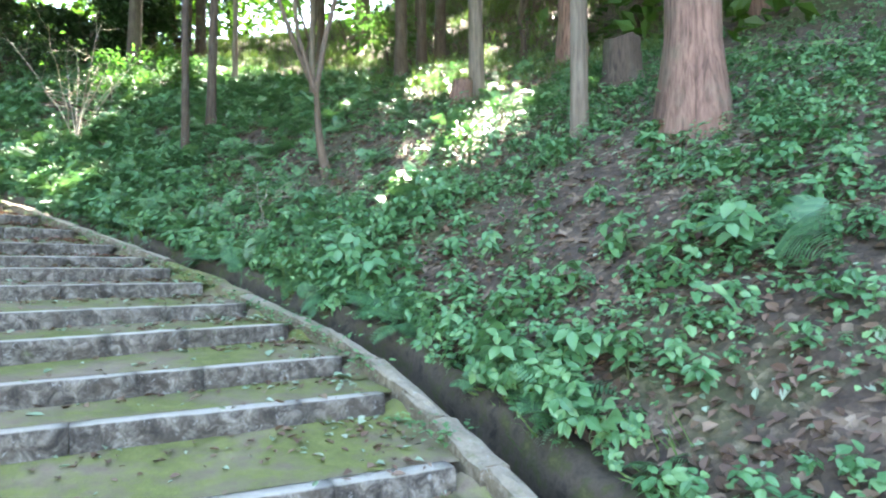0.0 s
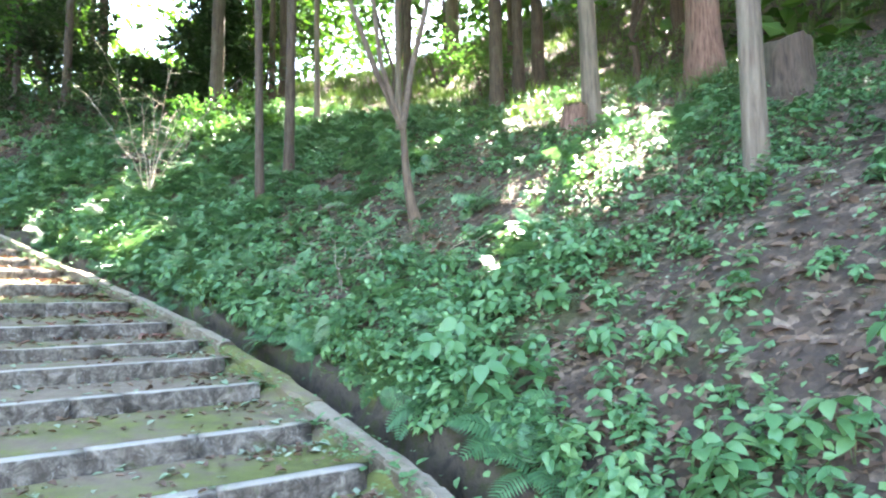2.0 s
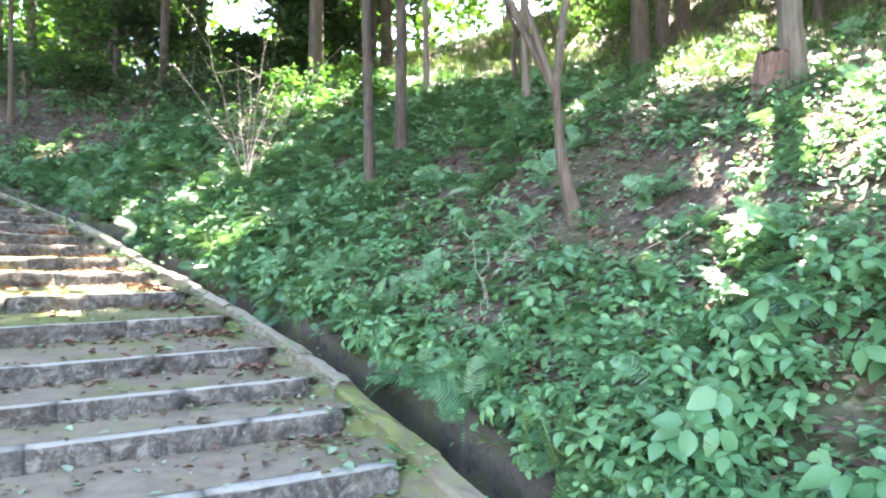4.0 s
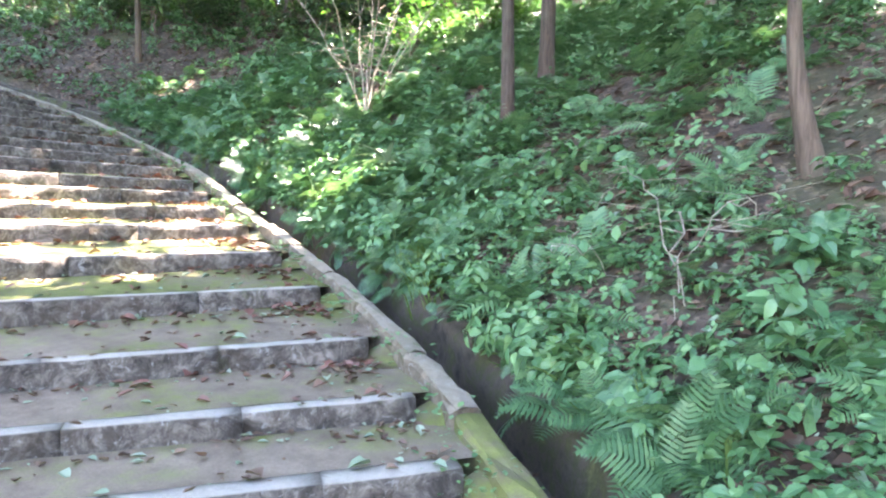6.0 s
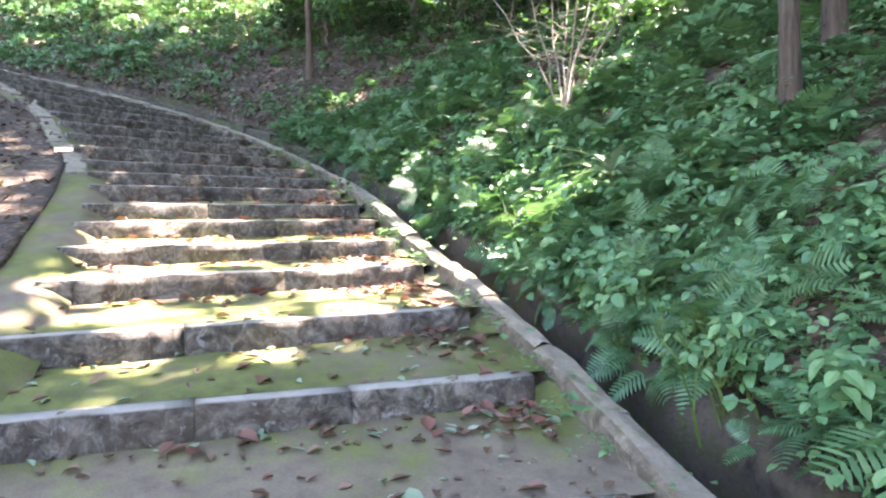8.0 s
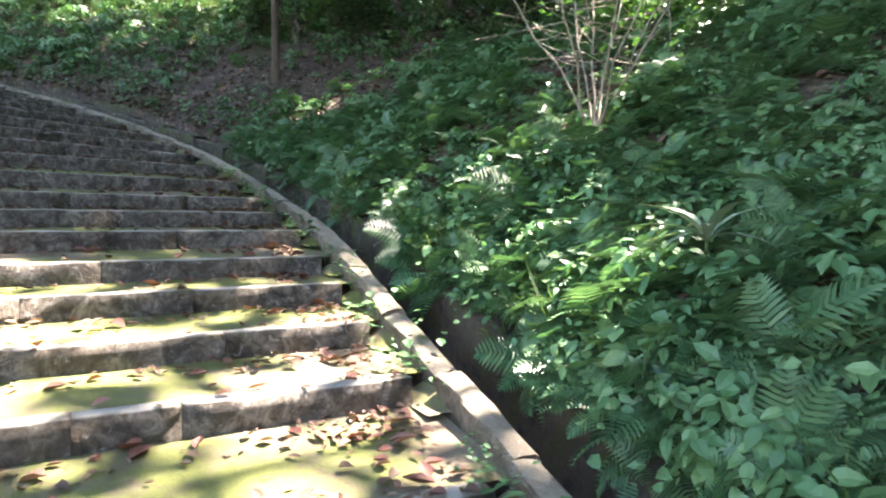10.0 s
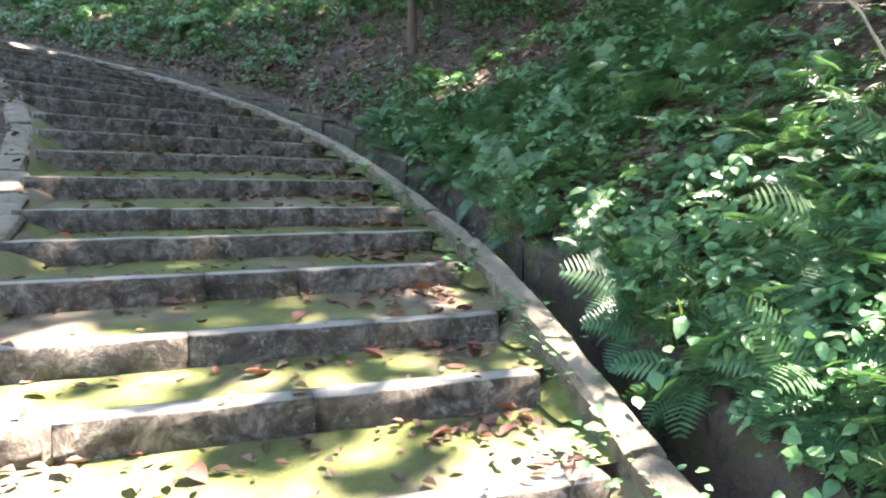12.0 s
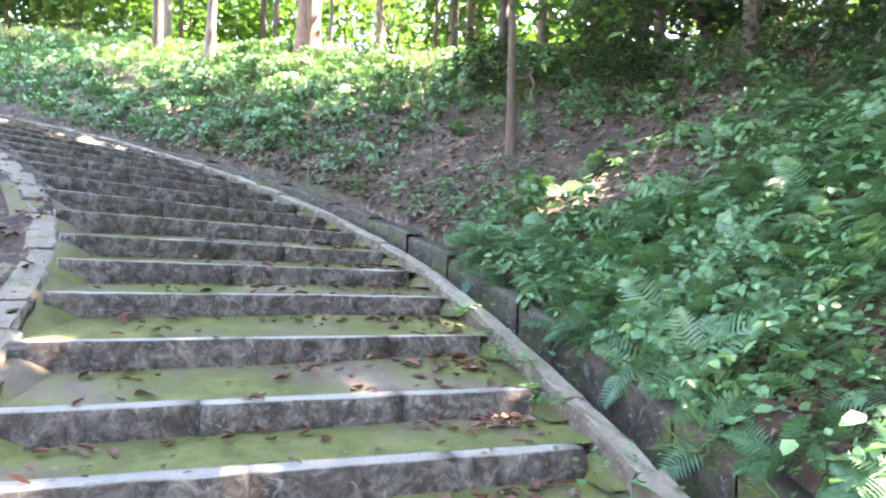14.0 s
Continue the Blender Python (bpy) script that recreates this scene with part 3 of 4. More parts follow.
# ---- trees ----
LIT = [  # where the sun reaches the floor: s, offset, radius
    (6.95, -0.4, 0.36), (7.3, -1.4, 0.36), (6.8, -1.3, 0.28), (6.9, -2.0, 0.3), (8.2, -1.0, -0.08), (8.45, -2.0, 0.12), (7.95, -0.7, 0.0), (8.2, -0.3, 0.0), (8.65, -1.5, -0.08), (7.7, -0.75, 0.30), (7.2, 0.0, 0.34), (7.6, -1.9, 0.42), (8.0, -1.6, 0.24), (8.9, -1.8, 0.05), (9.4, -2.1, 0.06), (8.9, -0.9, 0.0), (9.7, -1.8, -0.05), (11.75, -2.6, 0.02), (8.3, -0.1, 0.2), (10.2, -2.3, -0.08),
    (13.65, 2.0, 0.12), (13.45, 2.55, 0.08), (13.95, 1.55, 0.0), (15.0, 2.3, -0.1),  (7.55, 0.75, -0.1), (7.05, 0.75, -0.12), (9.05, 1.35, -0.02), (9.45, 1.65, -0.06), (9.3, 1.95, -0.05), (9.35, 0.75, -0.08), (10.24, 1.28, -0.08), (8.3, 0.8, -0.08), (8.0, 0.95, -0.1), (9.75, 0.8, -0.12), (8.35, 1.55, -0.06), (8.85, 1.3, -0.1), (10.5, 1.2, -0.1), (8.24, 0.7, -0.14), (9.13, 2.1, -0.05), (9.0, 2.6, 0.0), (10.0, 2.0, -0.1),
    (-0.16, 0.95, -0.1), (0.9, 1.9, -0.12), (1.48, 1.8, -0.02), (1.65, 1.5, -0.1), (2.14, 2.1, -0.04), (3.0, 5.5, 0.1), (4.5, 5.8, 0.12), (9.6, 4.3, 0.2), (8.1, 11.0, 0.2), (7.95, 9.1, 0.2), (4.5, 11.5, 0.2), (6.6, 12.7, 0.2), (10.1, 8.0, 0.15), (5.5, 10.0, 0.2), (24.1, 5.9, 0.8), (19.8, 6.1, 0.5), (24.9, 3.1, 0.5), (22.2, 1.9, 0.2), (12.2, -3.5, 0.1), (13.2, 1.5, -0.08), (13.1, 3.4, -0.14),
    (20.2, -0.9, 0.55), (20.8, -1.9, 0.55), (19.8, -3.1, 0.4), (20.2, 5.6, 1.1), (19.2, 6.0, 0.6), (22.5, 4.8, 1.1), (24.3, 4.4, 1.3), (26.5, 5.5, 1.8), (19.0, 2.6, 0.2), (21.0, 3.4, 0.3), (20.6, 4.5, 0.4),
    (1.7, 2.0, 0.14), (2.7, 2.35, 0.2), (2.6, 2.95, 0.2), (3.1, 2.9, 0.12), (2.55, 3.5, 0.22), (2.3, 3.9, 0.14), (2.7, 4.3, 0.18), (3.1, 5.1, 0.2), (2.75, 2.6, 0.3), (2.15, 3.3, 0.3), (2.3, 3.8, 0.3), (2.5, 4.6, 0.3), (2.72, 5.3, 0.3), (3.4, 5.7, 0.2), (1.75, 3.55, 0.1), (4.8, 6.3, 0.2), (4.3, 6.0, 0.12),
    (9.2, 5.6, 0.8), (10.0, 4.8, 0.7), (9.9, 4.1, 0.45), (10.5, 4.0, 0.35), (9.7, 2.9, 0.25), (6.8, 12.0, 0.3), (8.2, 10.0, 0.6), (7.2, 8.2, 0.4), (8.2, 7.4, 0.4),
    (11.2, -4.2, 0.25), (13.5, -4.6, 0.4), (17.0, -4.4, 0.4), (12.3, -3.6, 0.25), (9.5, -3.5, 0.3), (10.8, -5.0, 0.35), (11.6, -3.3, 0.2), (12.8, -5.2, 0.3), (8.8, -4.6, 0.35), (14.5, -3.8, 0.25), (10.2, -3.2, 0.18)]
LIT_AT = np.array([place(s, o) for s, o, r in LIT])
LIT_R = np.array([r for *_, r in LIT])
SUN_V = np.array(SUN_DIR)
SUN_SIDE = np.array(SUN_DIR.cross(Vector((0, 0, 1))).normalized())
SUN_OVER = np.cross(SUN_V, SUN_SIDE)


GAP_AT, GAP_WAY = np.array([-1.3, 4.1, 2.5]), np.array([-0.56, 0.83])


def open_sky(p):
    """Which of the leaves at p stand in the one large opening of the woods, where the sky shows."""
    d = p - GAP_AT
    far = d[:, 0] * GAP_WAY[0] + d[:, 1] * GAP_WAY[1]
    side = np.abs(d[:, 0] * GAP_WAY[1] - d[:, 1] * GAP_WAY[0])
    up = d[:, 2] / np.maximum(far, 1)
    ragged = 1 + 0.35 * np.sin(2.3 * p[:, 2] + 1.1 * p[:, 0]) + 0.3 * np.sin(5.1 * p[:, 2] - 1.7 * p[:, 1])
    return (far > 8) & (side < 0.05 * far * ragged) & (up > 0.33 + 0.03 * ragged) & (up < 0.45 + 0.07 * ragged)


def shaded(p, rng):
    """Which of the leaves at p do not stand in a gap of the canopy."""
    d = p[:, None] - LIT_AT[None]
    h = d @ SUN_V
    off = np.linalg.norm(d - h[..., None] * SUN_V, axis=-1)
    hit = (off < LIT_R * (1 + 0.22 * rng.standard_normal(off.shape)) + 0.29) & (h > 1.0)
    a, b = p @ SUN_SIDE, p @ SUN_OVER
    sprig = np.sin(8.1 * a + 1.9 * np.sin(5.3 * b)) * np.sin(7.3 * b + 1.7 * np.sin(6.1 * a + 1.0)) > 0.70
    keep = ~(hit.any(1) & ~sprig & (rng.random(len(p)) < 0.975))
    return keep & ~(open_sky(p) & (rng.random(len(p)) < 0.86))


def leaf_cloud(centre, radii, count, size, rng, clumps=26, flat=0.5, gaps=True):
    """A crown of many small leaves gathered in clumps, uneven outside and with gaps."""
    c = rng.standard_normal((clumps, 3))
    c /= np.linalg.norm(c, axis=1, keepdims=True)
    c = c * rng.uniform(0.35, 1.0, (clumps, 1)) * radii + centre
    which = rng.integers(0, clumps, count)
    spread = np.asarray(radii) * rng.uniform(0.16, 0.34, (clumps, 1))
    p = c[which] + rng.standard_normal((count, 3)) * spread[which]
    p = p[shaded(p, rng)] if gaps else p[~open_sky(p)]
    n = len(p)
    yaw = rng.uniform(0, 2 * np.pi, n)
    m = frames_at(p, yaw, rng.uniform(0, 2 * np.pi, n), np.abs(rng.standard_normal(n)) * flat, size * rng.uniform(0.6, 1.35, n))
    v = np.array([(0, 0, 0), (-0.27, 0.45, 0.05), (0, 1, -0.12), (0.27, 0.45, 0.05)], float)
    f = np.array([(0, 3, 2, 1)])
    return scattered([(v, f)], m, np.zeros(n, int))


def trunk_points(height, lean, bend, rng, n=12):
    z = np.linspace(-0.25, height, n)
    u = z / height
    x = lean[0] * z + bend * np.sin(u * 4 + rng.uniform(0, 6)) * u
    y = lean[1] * z + bend * np.sin(u * 3.3 + rng.uniform(0, 6)) * u
    return np.stack([x, y, z], -1)


def ridged_trunk(pts, dia, flare, rng, sides, ridges):
    h = pts[:, 2]
    rad = dia / 2 * (1 - 0.5 * np.clip(h, 0, None) / h.max())
    rad = rad * (1 + flare * np.exp(-np.clip(h, 0, None) / 0.28))
    v, f = tube(pts, rad, sides, 0.0)
    ring = v[:len(pts) * sides].reshape(len(pts), sides, 3)
    a = np.linspace(0, 2 * np.pi, sides, endpoint=False)
    ph = rng.uniform(0, 6, 3)
    k = 1 + ridges * (0.6 * np.sin(5 * a + ph[0]) + 0.4 * np.sin(9 * a + ph[1])) * (1 + 2.2 * np.exp(-np.clip(h, 0, None) / 0.3))[:, None]
    ring[:] = pts[:, None] + (ring - pts[:, None]) * k[..., None]
    return v, f


def tree(s, o, dia, material, label, height=11.0, lean=(0, 0), bend=0.06, crown=2.6, crown_base=5.5, leaves=900, leaf=0.36, fork=None, flare=0.35, ridges=0.03, seed=0, leaf_mat=None, limbs=5, group="", reach=0.0):
    rng = np.random.default_rng(1000 + seed)
    at = place(s, o)
    th = new("tree")
    th.matrix_basis = pose(*at)
    tagged(th, label, "tree", group)
    trunk_h = fork if fork else height
    pts = trunk_points(trunk_h, lean, bend, rng, 16)
    v, f = ridged_trunk(pts, dia, flare, rng, 20 if dia > 0.3 else 12, ridges)
    child("trunk", build_mesh("trunk", v, f, material), th)
    top = pts[-1]
    ends = []
    if fork:
        for k in range(3):
            yaw = rng.uniform(0, 2 * np.pi) + k * 2.1
            L = height - fork
            u = np.linspace(0, 1, 9)
            out = rng.uniform(0.12, 0.34)
            lp = np.stack([np.cos(yaw) * out * L * u ** 0.8, np.sin(yaw) * out * L * u ** 0.8, L * u], -1) + top - np.array([0, 0, 0.1])
            lp[1:, :2] += rng.standard_normal((8, 2)) * 0.05
            v, f = tube(lp, dia * (0.33 - 0.04 * k) * (1 - 0.75 * u), 8)
            child("limb", build_mesh("limb", v, f, material), th)
            ends.append(lp[5])
    for k in range(limbs):
        u = rng.uniform(0.42, 0.95)
        h = crown_base * 0.8 + (height - crown_base * 0.8) * u * 0.9
        yaw = rng.uniform(0, 2 * np.pi)
        L = crown * rng.uniform(0.6, 1.0)
        st = np.array([np.interp(h, pts[:, 2], pts[:, 0]), np.interp(h, pts[:, 2], pts[:, 1]), h]) if not fork else ends[k % len(ends)]
        w = np.linspace(0, 1, 6)
        lp = st + np.stack([np.cos(yaw) * L * w, np.sin(yaw) * L * w, 0.45 * L * w ** 1.3], -1)
        lp[1:] += rng.standard_normal((5, 3)) * 0.06
        v, f = tube(lp, dia * 0.14 * (1 - 0.8 * w) + 0.006, 6)
        child("limb", build_mesh("limb", v, f, material), th)
    if leaves:
        mid = (crown_base + height) / 2 + 0.6
        cen = np.array([np.interp(mid, pts[:, 2], pts[:, 0]), np.interp(mid, pts[:, 2], pts[:, 1]), mid])
        # reach shifts the crown downhill off its trunk, to cast shade there
        _, way = along(s)
        cen[:2] += reach * np.array([-way[1], way[0]])
        v, f = leaf_cloud(at + cen, (crown, crown, (height - crown_base) / 2 + 0.3), leaves, leaf, rng)
        child("crown", build_mesh("crown", v - at, f, leaf_mat or M_CROWN, False), th)
    return th


PALE, DARK = "slender pale grey-barked tree on the bank", "slender dark-barked tree on the bank"
tree(3.88, 2.42, 0.135, M_BARK, "thin pale forked tree on the fern bank", 8.0, (-0.15, -0.05), 0.05, 2.4, 4.6, 1100, fork=1.3, seed=1, limbs=4)
tree(0.62, 3.38, 0.21, M_PALE, "straight pale grey-barked tree on the bank", 12.0, (0.0, 0.0), 0.02, 2.8, 6.5, 1300, seed=2, flare=0.15)
tree(-0.31, 3.40, 0.54, M_CEDAR, "large cedar with reddish fibrous bark and flared base", 16.0, (0.01, 0.0), 0.02, 3.2, 7.5, 1700, seed=3, flare=0.5, ridges=0.045)
tree(3.1, 7.3, 0.52, M_CEDAR, "large dark cedar higher on the slope", 16.0, (0, 0), 0.02, 3.7, 4.9, 3400, 0.38, seed=4, flare=0.3, ridges=0.04)
tree(4.5, 9.0, 0.16, M_DARK, "thin dark forked tree high on the slope", 8.0, (-0.03, 0), 0.06, 2.2, 4.6, 700, fork=1.0, seed=5)
tree(6.0, 9.3, 0.30, M_DARK, "straight dark-barked tree in bright grass", 12.0, (0, 0), 0.03, 2.8, 6.0, 1100, seed=6)
tree(7.5, 12.0, 0.20, M_DARK, DARK, 11.0, (0, 0), 0.03, 2.6, 5.5, 900, seed=7)
tree(6.57, 2.25, 0.135, M_DARK, "thin dark tree standing in ferns", 10.0, (-0.02, 0.01), 0.05, 2.6, 5.6, 1500, seed=8, reach=1.5)
tree(6.95, 3.16, 0.175, M_DARK, "dark straight tree standing in ferns", 11.0, (0.015, 0), 0.02, 2.8, 5.6, 1200, seed=9)
tree(6.3, 5.05, 0.12, M_PALE, "very thin sunlit pale tree", 9.0, (-0.01, 0), 0.03, 2.2, 5.4, 800, seed=10)
tree(3.56, 5.28, 0.26, M_PALE, "pale smooth-barked tree beside a stump", 12.0, (-0.02, 0.0), 0.03, 3.2, 5.0, 2200, seed=11)
tree(8.7, 10.9, 0.40, M_PALE, "thick pale-barked tree near the crest", 12.0, (0, 0), 0.02, 3.0, 6.0, 1100, seed=12)
tree(11.0, 5.4, 0.33, M_DARK, "dark tree among evergreen shrubs", 12.0, (0.02, 0), 0.05, 4.4, 5.4, 3800, 0.42, seed=13, reach=4.0)
tree(7.1, 6.1, 0.12, M_DARK, "thin dark tree with forked branches", 7.5, (0.02, 0), 0.06, 2.0, 4.4, 700, fork=1.1, seed=14)
tree(8.6, 5.5, 0.13, M_PALE, PALE, 9.0, (0, 0), 0.05, 2.2, 5.2, 800, seed=15)
tree(5.7, 6.9, 0.28, M_DARK, DARK, 12.0, (0, 0), 0.03, 2.7, 5.8, 1100, seed=16)
tree(5.9, 8.2, 0.24, M_DARK, DARK, 12.0, (0, 0), 0.03, 2.7, 5.8, 1000, seed=17)
tree(14.95, 2.15, 0.12, M_BARK, "slim young tree on the litter-covered bank", 5.0, (0.0, 0), 0.03, 2.2, 0.8, 3400, 0.14, seed=18, leaf_mat=M_MAPLE)
tree(22.55, 5.9, 0.62, M_CEDAR, "broad-trunked tree on the sunlit crest", 13.0, (0, 0), 0.02, 3.2, 6.5, 1200, seed=19, flare=0.3)
tree(15.3, 5.9, 0.18, M_DARK, DARK, 12.0, (0, 0), 0.03, 4.0, 4.8, 4600, 0.42, seed=20, reach=3.0)
tree(14.0, 5.1, 0.22, M_DARK, DARK, 12.0, (0.02, 0), 0.03, 4.2, 4.8, 4800, 0.42, seed=21, reach=4.0)
tree(17.3, 4.8, 0.2, M_DARK, DARK, 12.0, (0, 0), 0.05, 4.2, 4.8, 4800, 0.42, seed=22, reach=3.5)

# added cedars, mostly out of view, whose crowns keep sun off the lower bank
for k, (s, o) in enumerate(((-3.5, 9.8), (-1.0, 10.4), (1.2, 10.6), (-5.8, 8.6), (-2.3, 13.4), (2.6, 13.0), (0.2, 14.2), (-7.5, 11.0))):
    tree(s, o, 0.36, M_CEDAR, "tall straight cedar added on the upper slope for shade", 14.0, (0, 0), 0.03, 4.2, 6.5, 3200, 0.4, seed=40 + k, group="upper cedars", reach=1.5)
# added trees with crowns pushed over the stairs, to shade steps and left earth
for k, (s, o, r) in enumerate(((12.6, 7.6, 4.0), (16.5, 8.0, 3.0), (13.4, 10.2, 2.0), (18.8, 9.0, 2.5), (15.0, 9.0, 3.5), (20.8, 9.6, 1.5), (11.2, 8.2, 4.5))):
    tree(s, o, 0.3, M_DARK, "tall dark-barked tree added behind the bank for shade", 13.5, (0, 0), 0.04, 4.4, 5.2, 2500, 0.40, seed=55 + k, group="tall trees behind the bank", reach=r)

rng = np.random.default_rng(77)
spots = [(4.0, 2.4), (0.65, 3.42), (-0.4, 3.5), (3.1, 7.3), (4.5, 9), (6, 9.3), (7.5, 12), (7, 2.5), (7.2, 3.3), (8.6, 5.5), (3.6, 5.15), (8.7, 10.9), (11, 5.4), (7.1, 6.1), (6.3, 5.6), (5.7, 6.9), (5.9, 8.2), (15.2, 2.45), (21.9, 5.9), (15.3, 5.9), (14, 5.1), (17.3, 4.8)]
seed = 100
for _ in range(6000):
    if seed >= 225:
        break
    s, o = rng.uniform(-9, 40), rng.uniform(4.2, 34) if rng.random() < 0.86 else rng.uniform(-13, -9)
    if rng.random() < 0.3:
        s, o = rng.uniform(-9, 5), rng.uniform(7.5, 26)
    if 17 < s < 24 and 0 < o < 8.5 or (s < 3.4 and 0 < o < 5.5) or (abs(s - 2.5) < 3.2 and 0 < o < 7):
        continue
    gap = 2.2 if o < 14 else 3.0
    if all((s - a) ** 2 + (o - b) ** 2 > gap ** 2 for a, b in spots):
        spots.append((s, o))
        far = o > 16
        tree(s, o, rng.uniform(0.14, 0.34), [M_DARK, M_PALE, M_DARK, M_CEDAR][seed % 4], ["dark-barked forest tree on the wooded slope", "pale-barked forest tree on the wooded slope", "dark-barked forest tree on the wooded slope", "brown-barked conifer on the wooded slope"][seed % 4],
             rng.uniform(9, 13), tuple(rng.uniform(-0.03, 0.03, 2)), 0.05, rng.uniform(2.5, 3.2), rng.uniform(3.6, 5.6) if not far else rng.uniform(2.0, 4.5), 1150, seed=seed, limbs=3, group="forest trees")
        seed += 1


# the woods beyond, too far to tell leaf from leaf
rng = np.random.default_rng(400)
pieces = []
for k in range(290):
    s = rng.uniform(-4, 44)
    o = rng.uniform(14, 32) if k % 3 else rng.uniform(8.5, 15)
    if k > 230:
        s, o = rng.uniform(-8, 6), rng.uniform(12, 26)
    at = place(s, o)
    if 17 < s < 30 and o < 14:
        continue
    pieces.append(leaf_cloud(at + np.array([0, 0, rng.uniform(0.8, 9.0)]), (2.6, 2.6, 1.8), 430, 0.42, rng, 14, 0.8))
v, f = joined([(a, b[0]) for a, b in pieces])
tagged(new("distant_woods", build_mesh("distant_woods", v, f, M_CROWN, False)), "green foliage of the woods beyond the crest", "woods", kind="stuff")


# ---- stumps ----
def stump(s, o, dia, height, material, label, seed, lean=(0, 0)):
    rng = np.random.default_rng(seed)
    th = new("tree_stump")
    th.matrix_basis = pose(*place(s, o))
    tagged(th, label, "tree stump")
    pts = np.array([(lean[0] * z, lean[1] * z, z) for z in np.linspace(-0.3, height, 9)])
    h = np.clip(pts[:, 2], 0, None)
    v, f = tube(pts, dia / 2 * (1 + 0.45 * np.exp(-h / 0.2)), 20, 0.05, rng)
    v[8 * 20:9 * 20, 2] += rng.uniform(-0.05, 0.04, 20)
    child("trunk", build_mesh("trunk", v, f, material), th)
    a = np.linspace(0, 2 * np.pi, 20, endpoint=False)
    disc = np.stack([np.cos(a) * dia * 0.46 + pts[-1, 0], np.sin(a) * dia * 0.46 + pts[-1, 1], np.full(20, height + 0.012)], -1)
    child("cut_top", build_mesh("cut_top", np.vstack([disc, [[pts[-1, 0], pts[-1, 1], height + 0.02]]]), np.array([(k, (k + 1) % 20, 20) for k in range(20)]), M_TWIG, False), th, label="weathered cut face")


stump(1.2, 5.5, 0.5, 0.7, M_DARK, "tall dark brown stump on the slope", 31)
stump(3.6, 4.9, 0.30, 0.42, M_CEDAR, "broken brown stump in front of a pale tree", 32, (0.15, 0.0))
stump(5.95, 7.6, 0.3, 0.3, M_DARK, "low dark stump near bright grass", 33)


# ---- undergrowth prototypes: stem, leaves ----
def herb_plan(rng, height, leaf):
    """Leaf matrices and stem geometry of a broad-leaved herb: pairs of leaves up a few stems, largest near the top."""
    stems, leaves = [], []
    for k in range(rng.integers(2, 4)):
        yaw, out = rng.uniform(0, 2 * np.pi), rng.uniform(0.1, 0.45)
        h = height * rng.uniform(0.7, 1.0)
        u = np.linspace(0, 1, 5)
        p = np.stack([np.cos(yaw) * out * h * u ** 1.4, np.sin(yaw) * out * h * u ** 1.4, h * u - 0.03], -1)
        stems.append(tube(p, 0.0045 * (1 - 0.6 * u), 4))
        turn = rng.uniform(0, np.pi)
        for j, w in enumerate((0.45, 0.72, 0.97)):
            q = np.array([np.interp(w, u, p[:, i]) for i in range(3)])
            for side in ((0, np.pi) if j < 2 else (0, 1.4, 2.7, 4.3)):
                size = leaf * (0.75 + 0.5 * w) * rng.uniform(0.7, 1.15) * (0.8 if j == 2 else 1)
                leaves.append(Matrix.Translation(q) @ Euler((rng.uniform(-0.35, 0.25), rng.uniform(-0.3, 0.3), turn + j * 1.4 + side + rng.uniform(-0.4, 0.4))).to_matrix().to_4x4() @ Matrix.Translation((0, 0.02, 0)) @ Matrix.Scale(size, 4))
    return joined(stems), leaves


HERB_LEAF = [leaf_shape(1.0, w, d, 0.22) for w, d in ((0.60, 0.35), (0.52, 0.45), (0.68, 0.3))]


def frond_shape(length, pairs=15, rng=None, width=0.22, leaflet=0.026):
    """A fern frond arching out along +y, with a row of narrow leaflets on each side of its rib."""
    pieces = []
    u = np.linspace(0, 1, 8)
    rib = np.stack([0 * u, length * (u - 0.12 * u ** 3), length * (0.55 * u - 0.62 * u * u)], -1)
    pieces.append(tube(rib, 0.004 * (1 - 0.8 * u) + 0.0008, 3, cap=False))
    for k in range(pairs):
        w = 0.14 + 0.85 * k / pairs
        c = np.array([np.interp(w, u, rib[:, i]) for i in range(3)])
        L = length * width * (math.sin(math.pi * (0.18 + 0.8 * w)) ** 0.8) * 1.15
        for side in (-1, 1):
            a = 0.55 + 0.2 * w
            tip = c + np.array([side * L * math.cos(a * 0.6), L * math.sin(a * 0.6), -0.16 * L])
            wid = length * leaflet
            n = np.array([0, wid, 0.0])
            m = (c + tip) / 2 + np.array([0, 0, 0.05 * L])
            pieces.append((np.array([c - n * 0.5, m - n * 0.75, tip, m + n * 0.75, c + n * 0.5]), np.array([(0, 1, 3, 4), (1, 2, 3, 3)])))
    v, f = joined(pieces)
    return v, f


def tri_quads(v, f):
    """Splits off degenerate quads as triangles."""
    q = np.vstack(f) if isinstance(f, list) else f
    bad = q[:, 2] == q[:, 3]
    return v, [g for g in (q[~bad], q[bad][:, :3]) if len(g)]


rng = np.random.default_rng(9)
FROND = [tri_quads(*frond_shape(1.0, 22, rng, w)) for w in (0.24, 0.30)]
FROND_FAR = [tri_quads(*frond_shape(1.0, 13, rng, w, 0.034)) for w in (0.24, 0.30)]


def fern_plan(rng, n, length):
    out = []
    for k in range(n):
        out.append(Euler((rng.uniform(-0.1, 0.6), rng.uniform(-0.4, 0.4), 2 * np.pi * k / n + rng.uniform(-0.35, 0.35))).to_matrix().to_4x4() @ Matrix.Scale(length * rng.uniform(0.65, 1.1), 4))
    return out


def as_array(m):
    return np.array([list(r) for r in m])


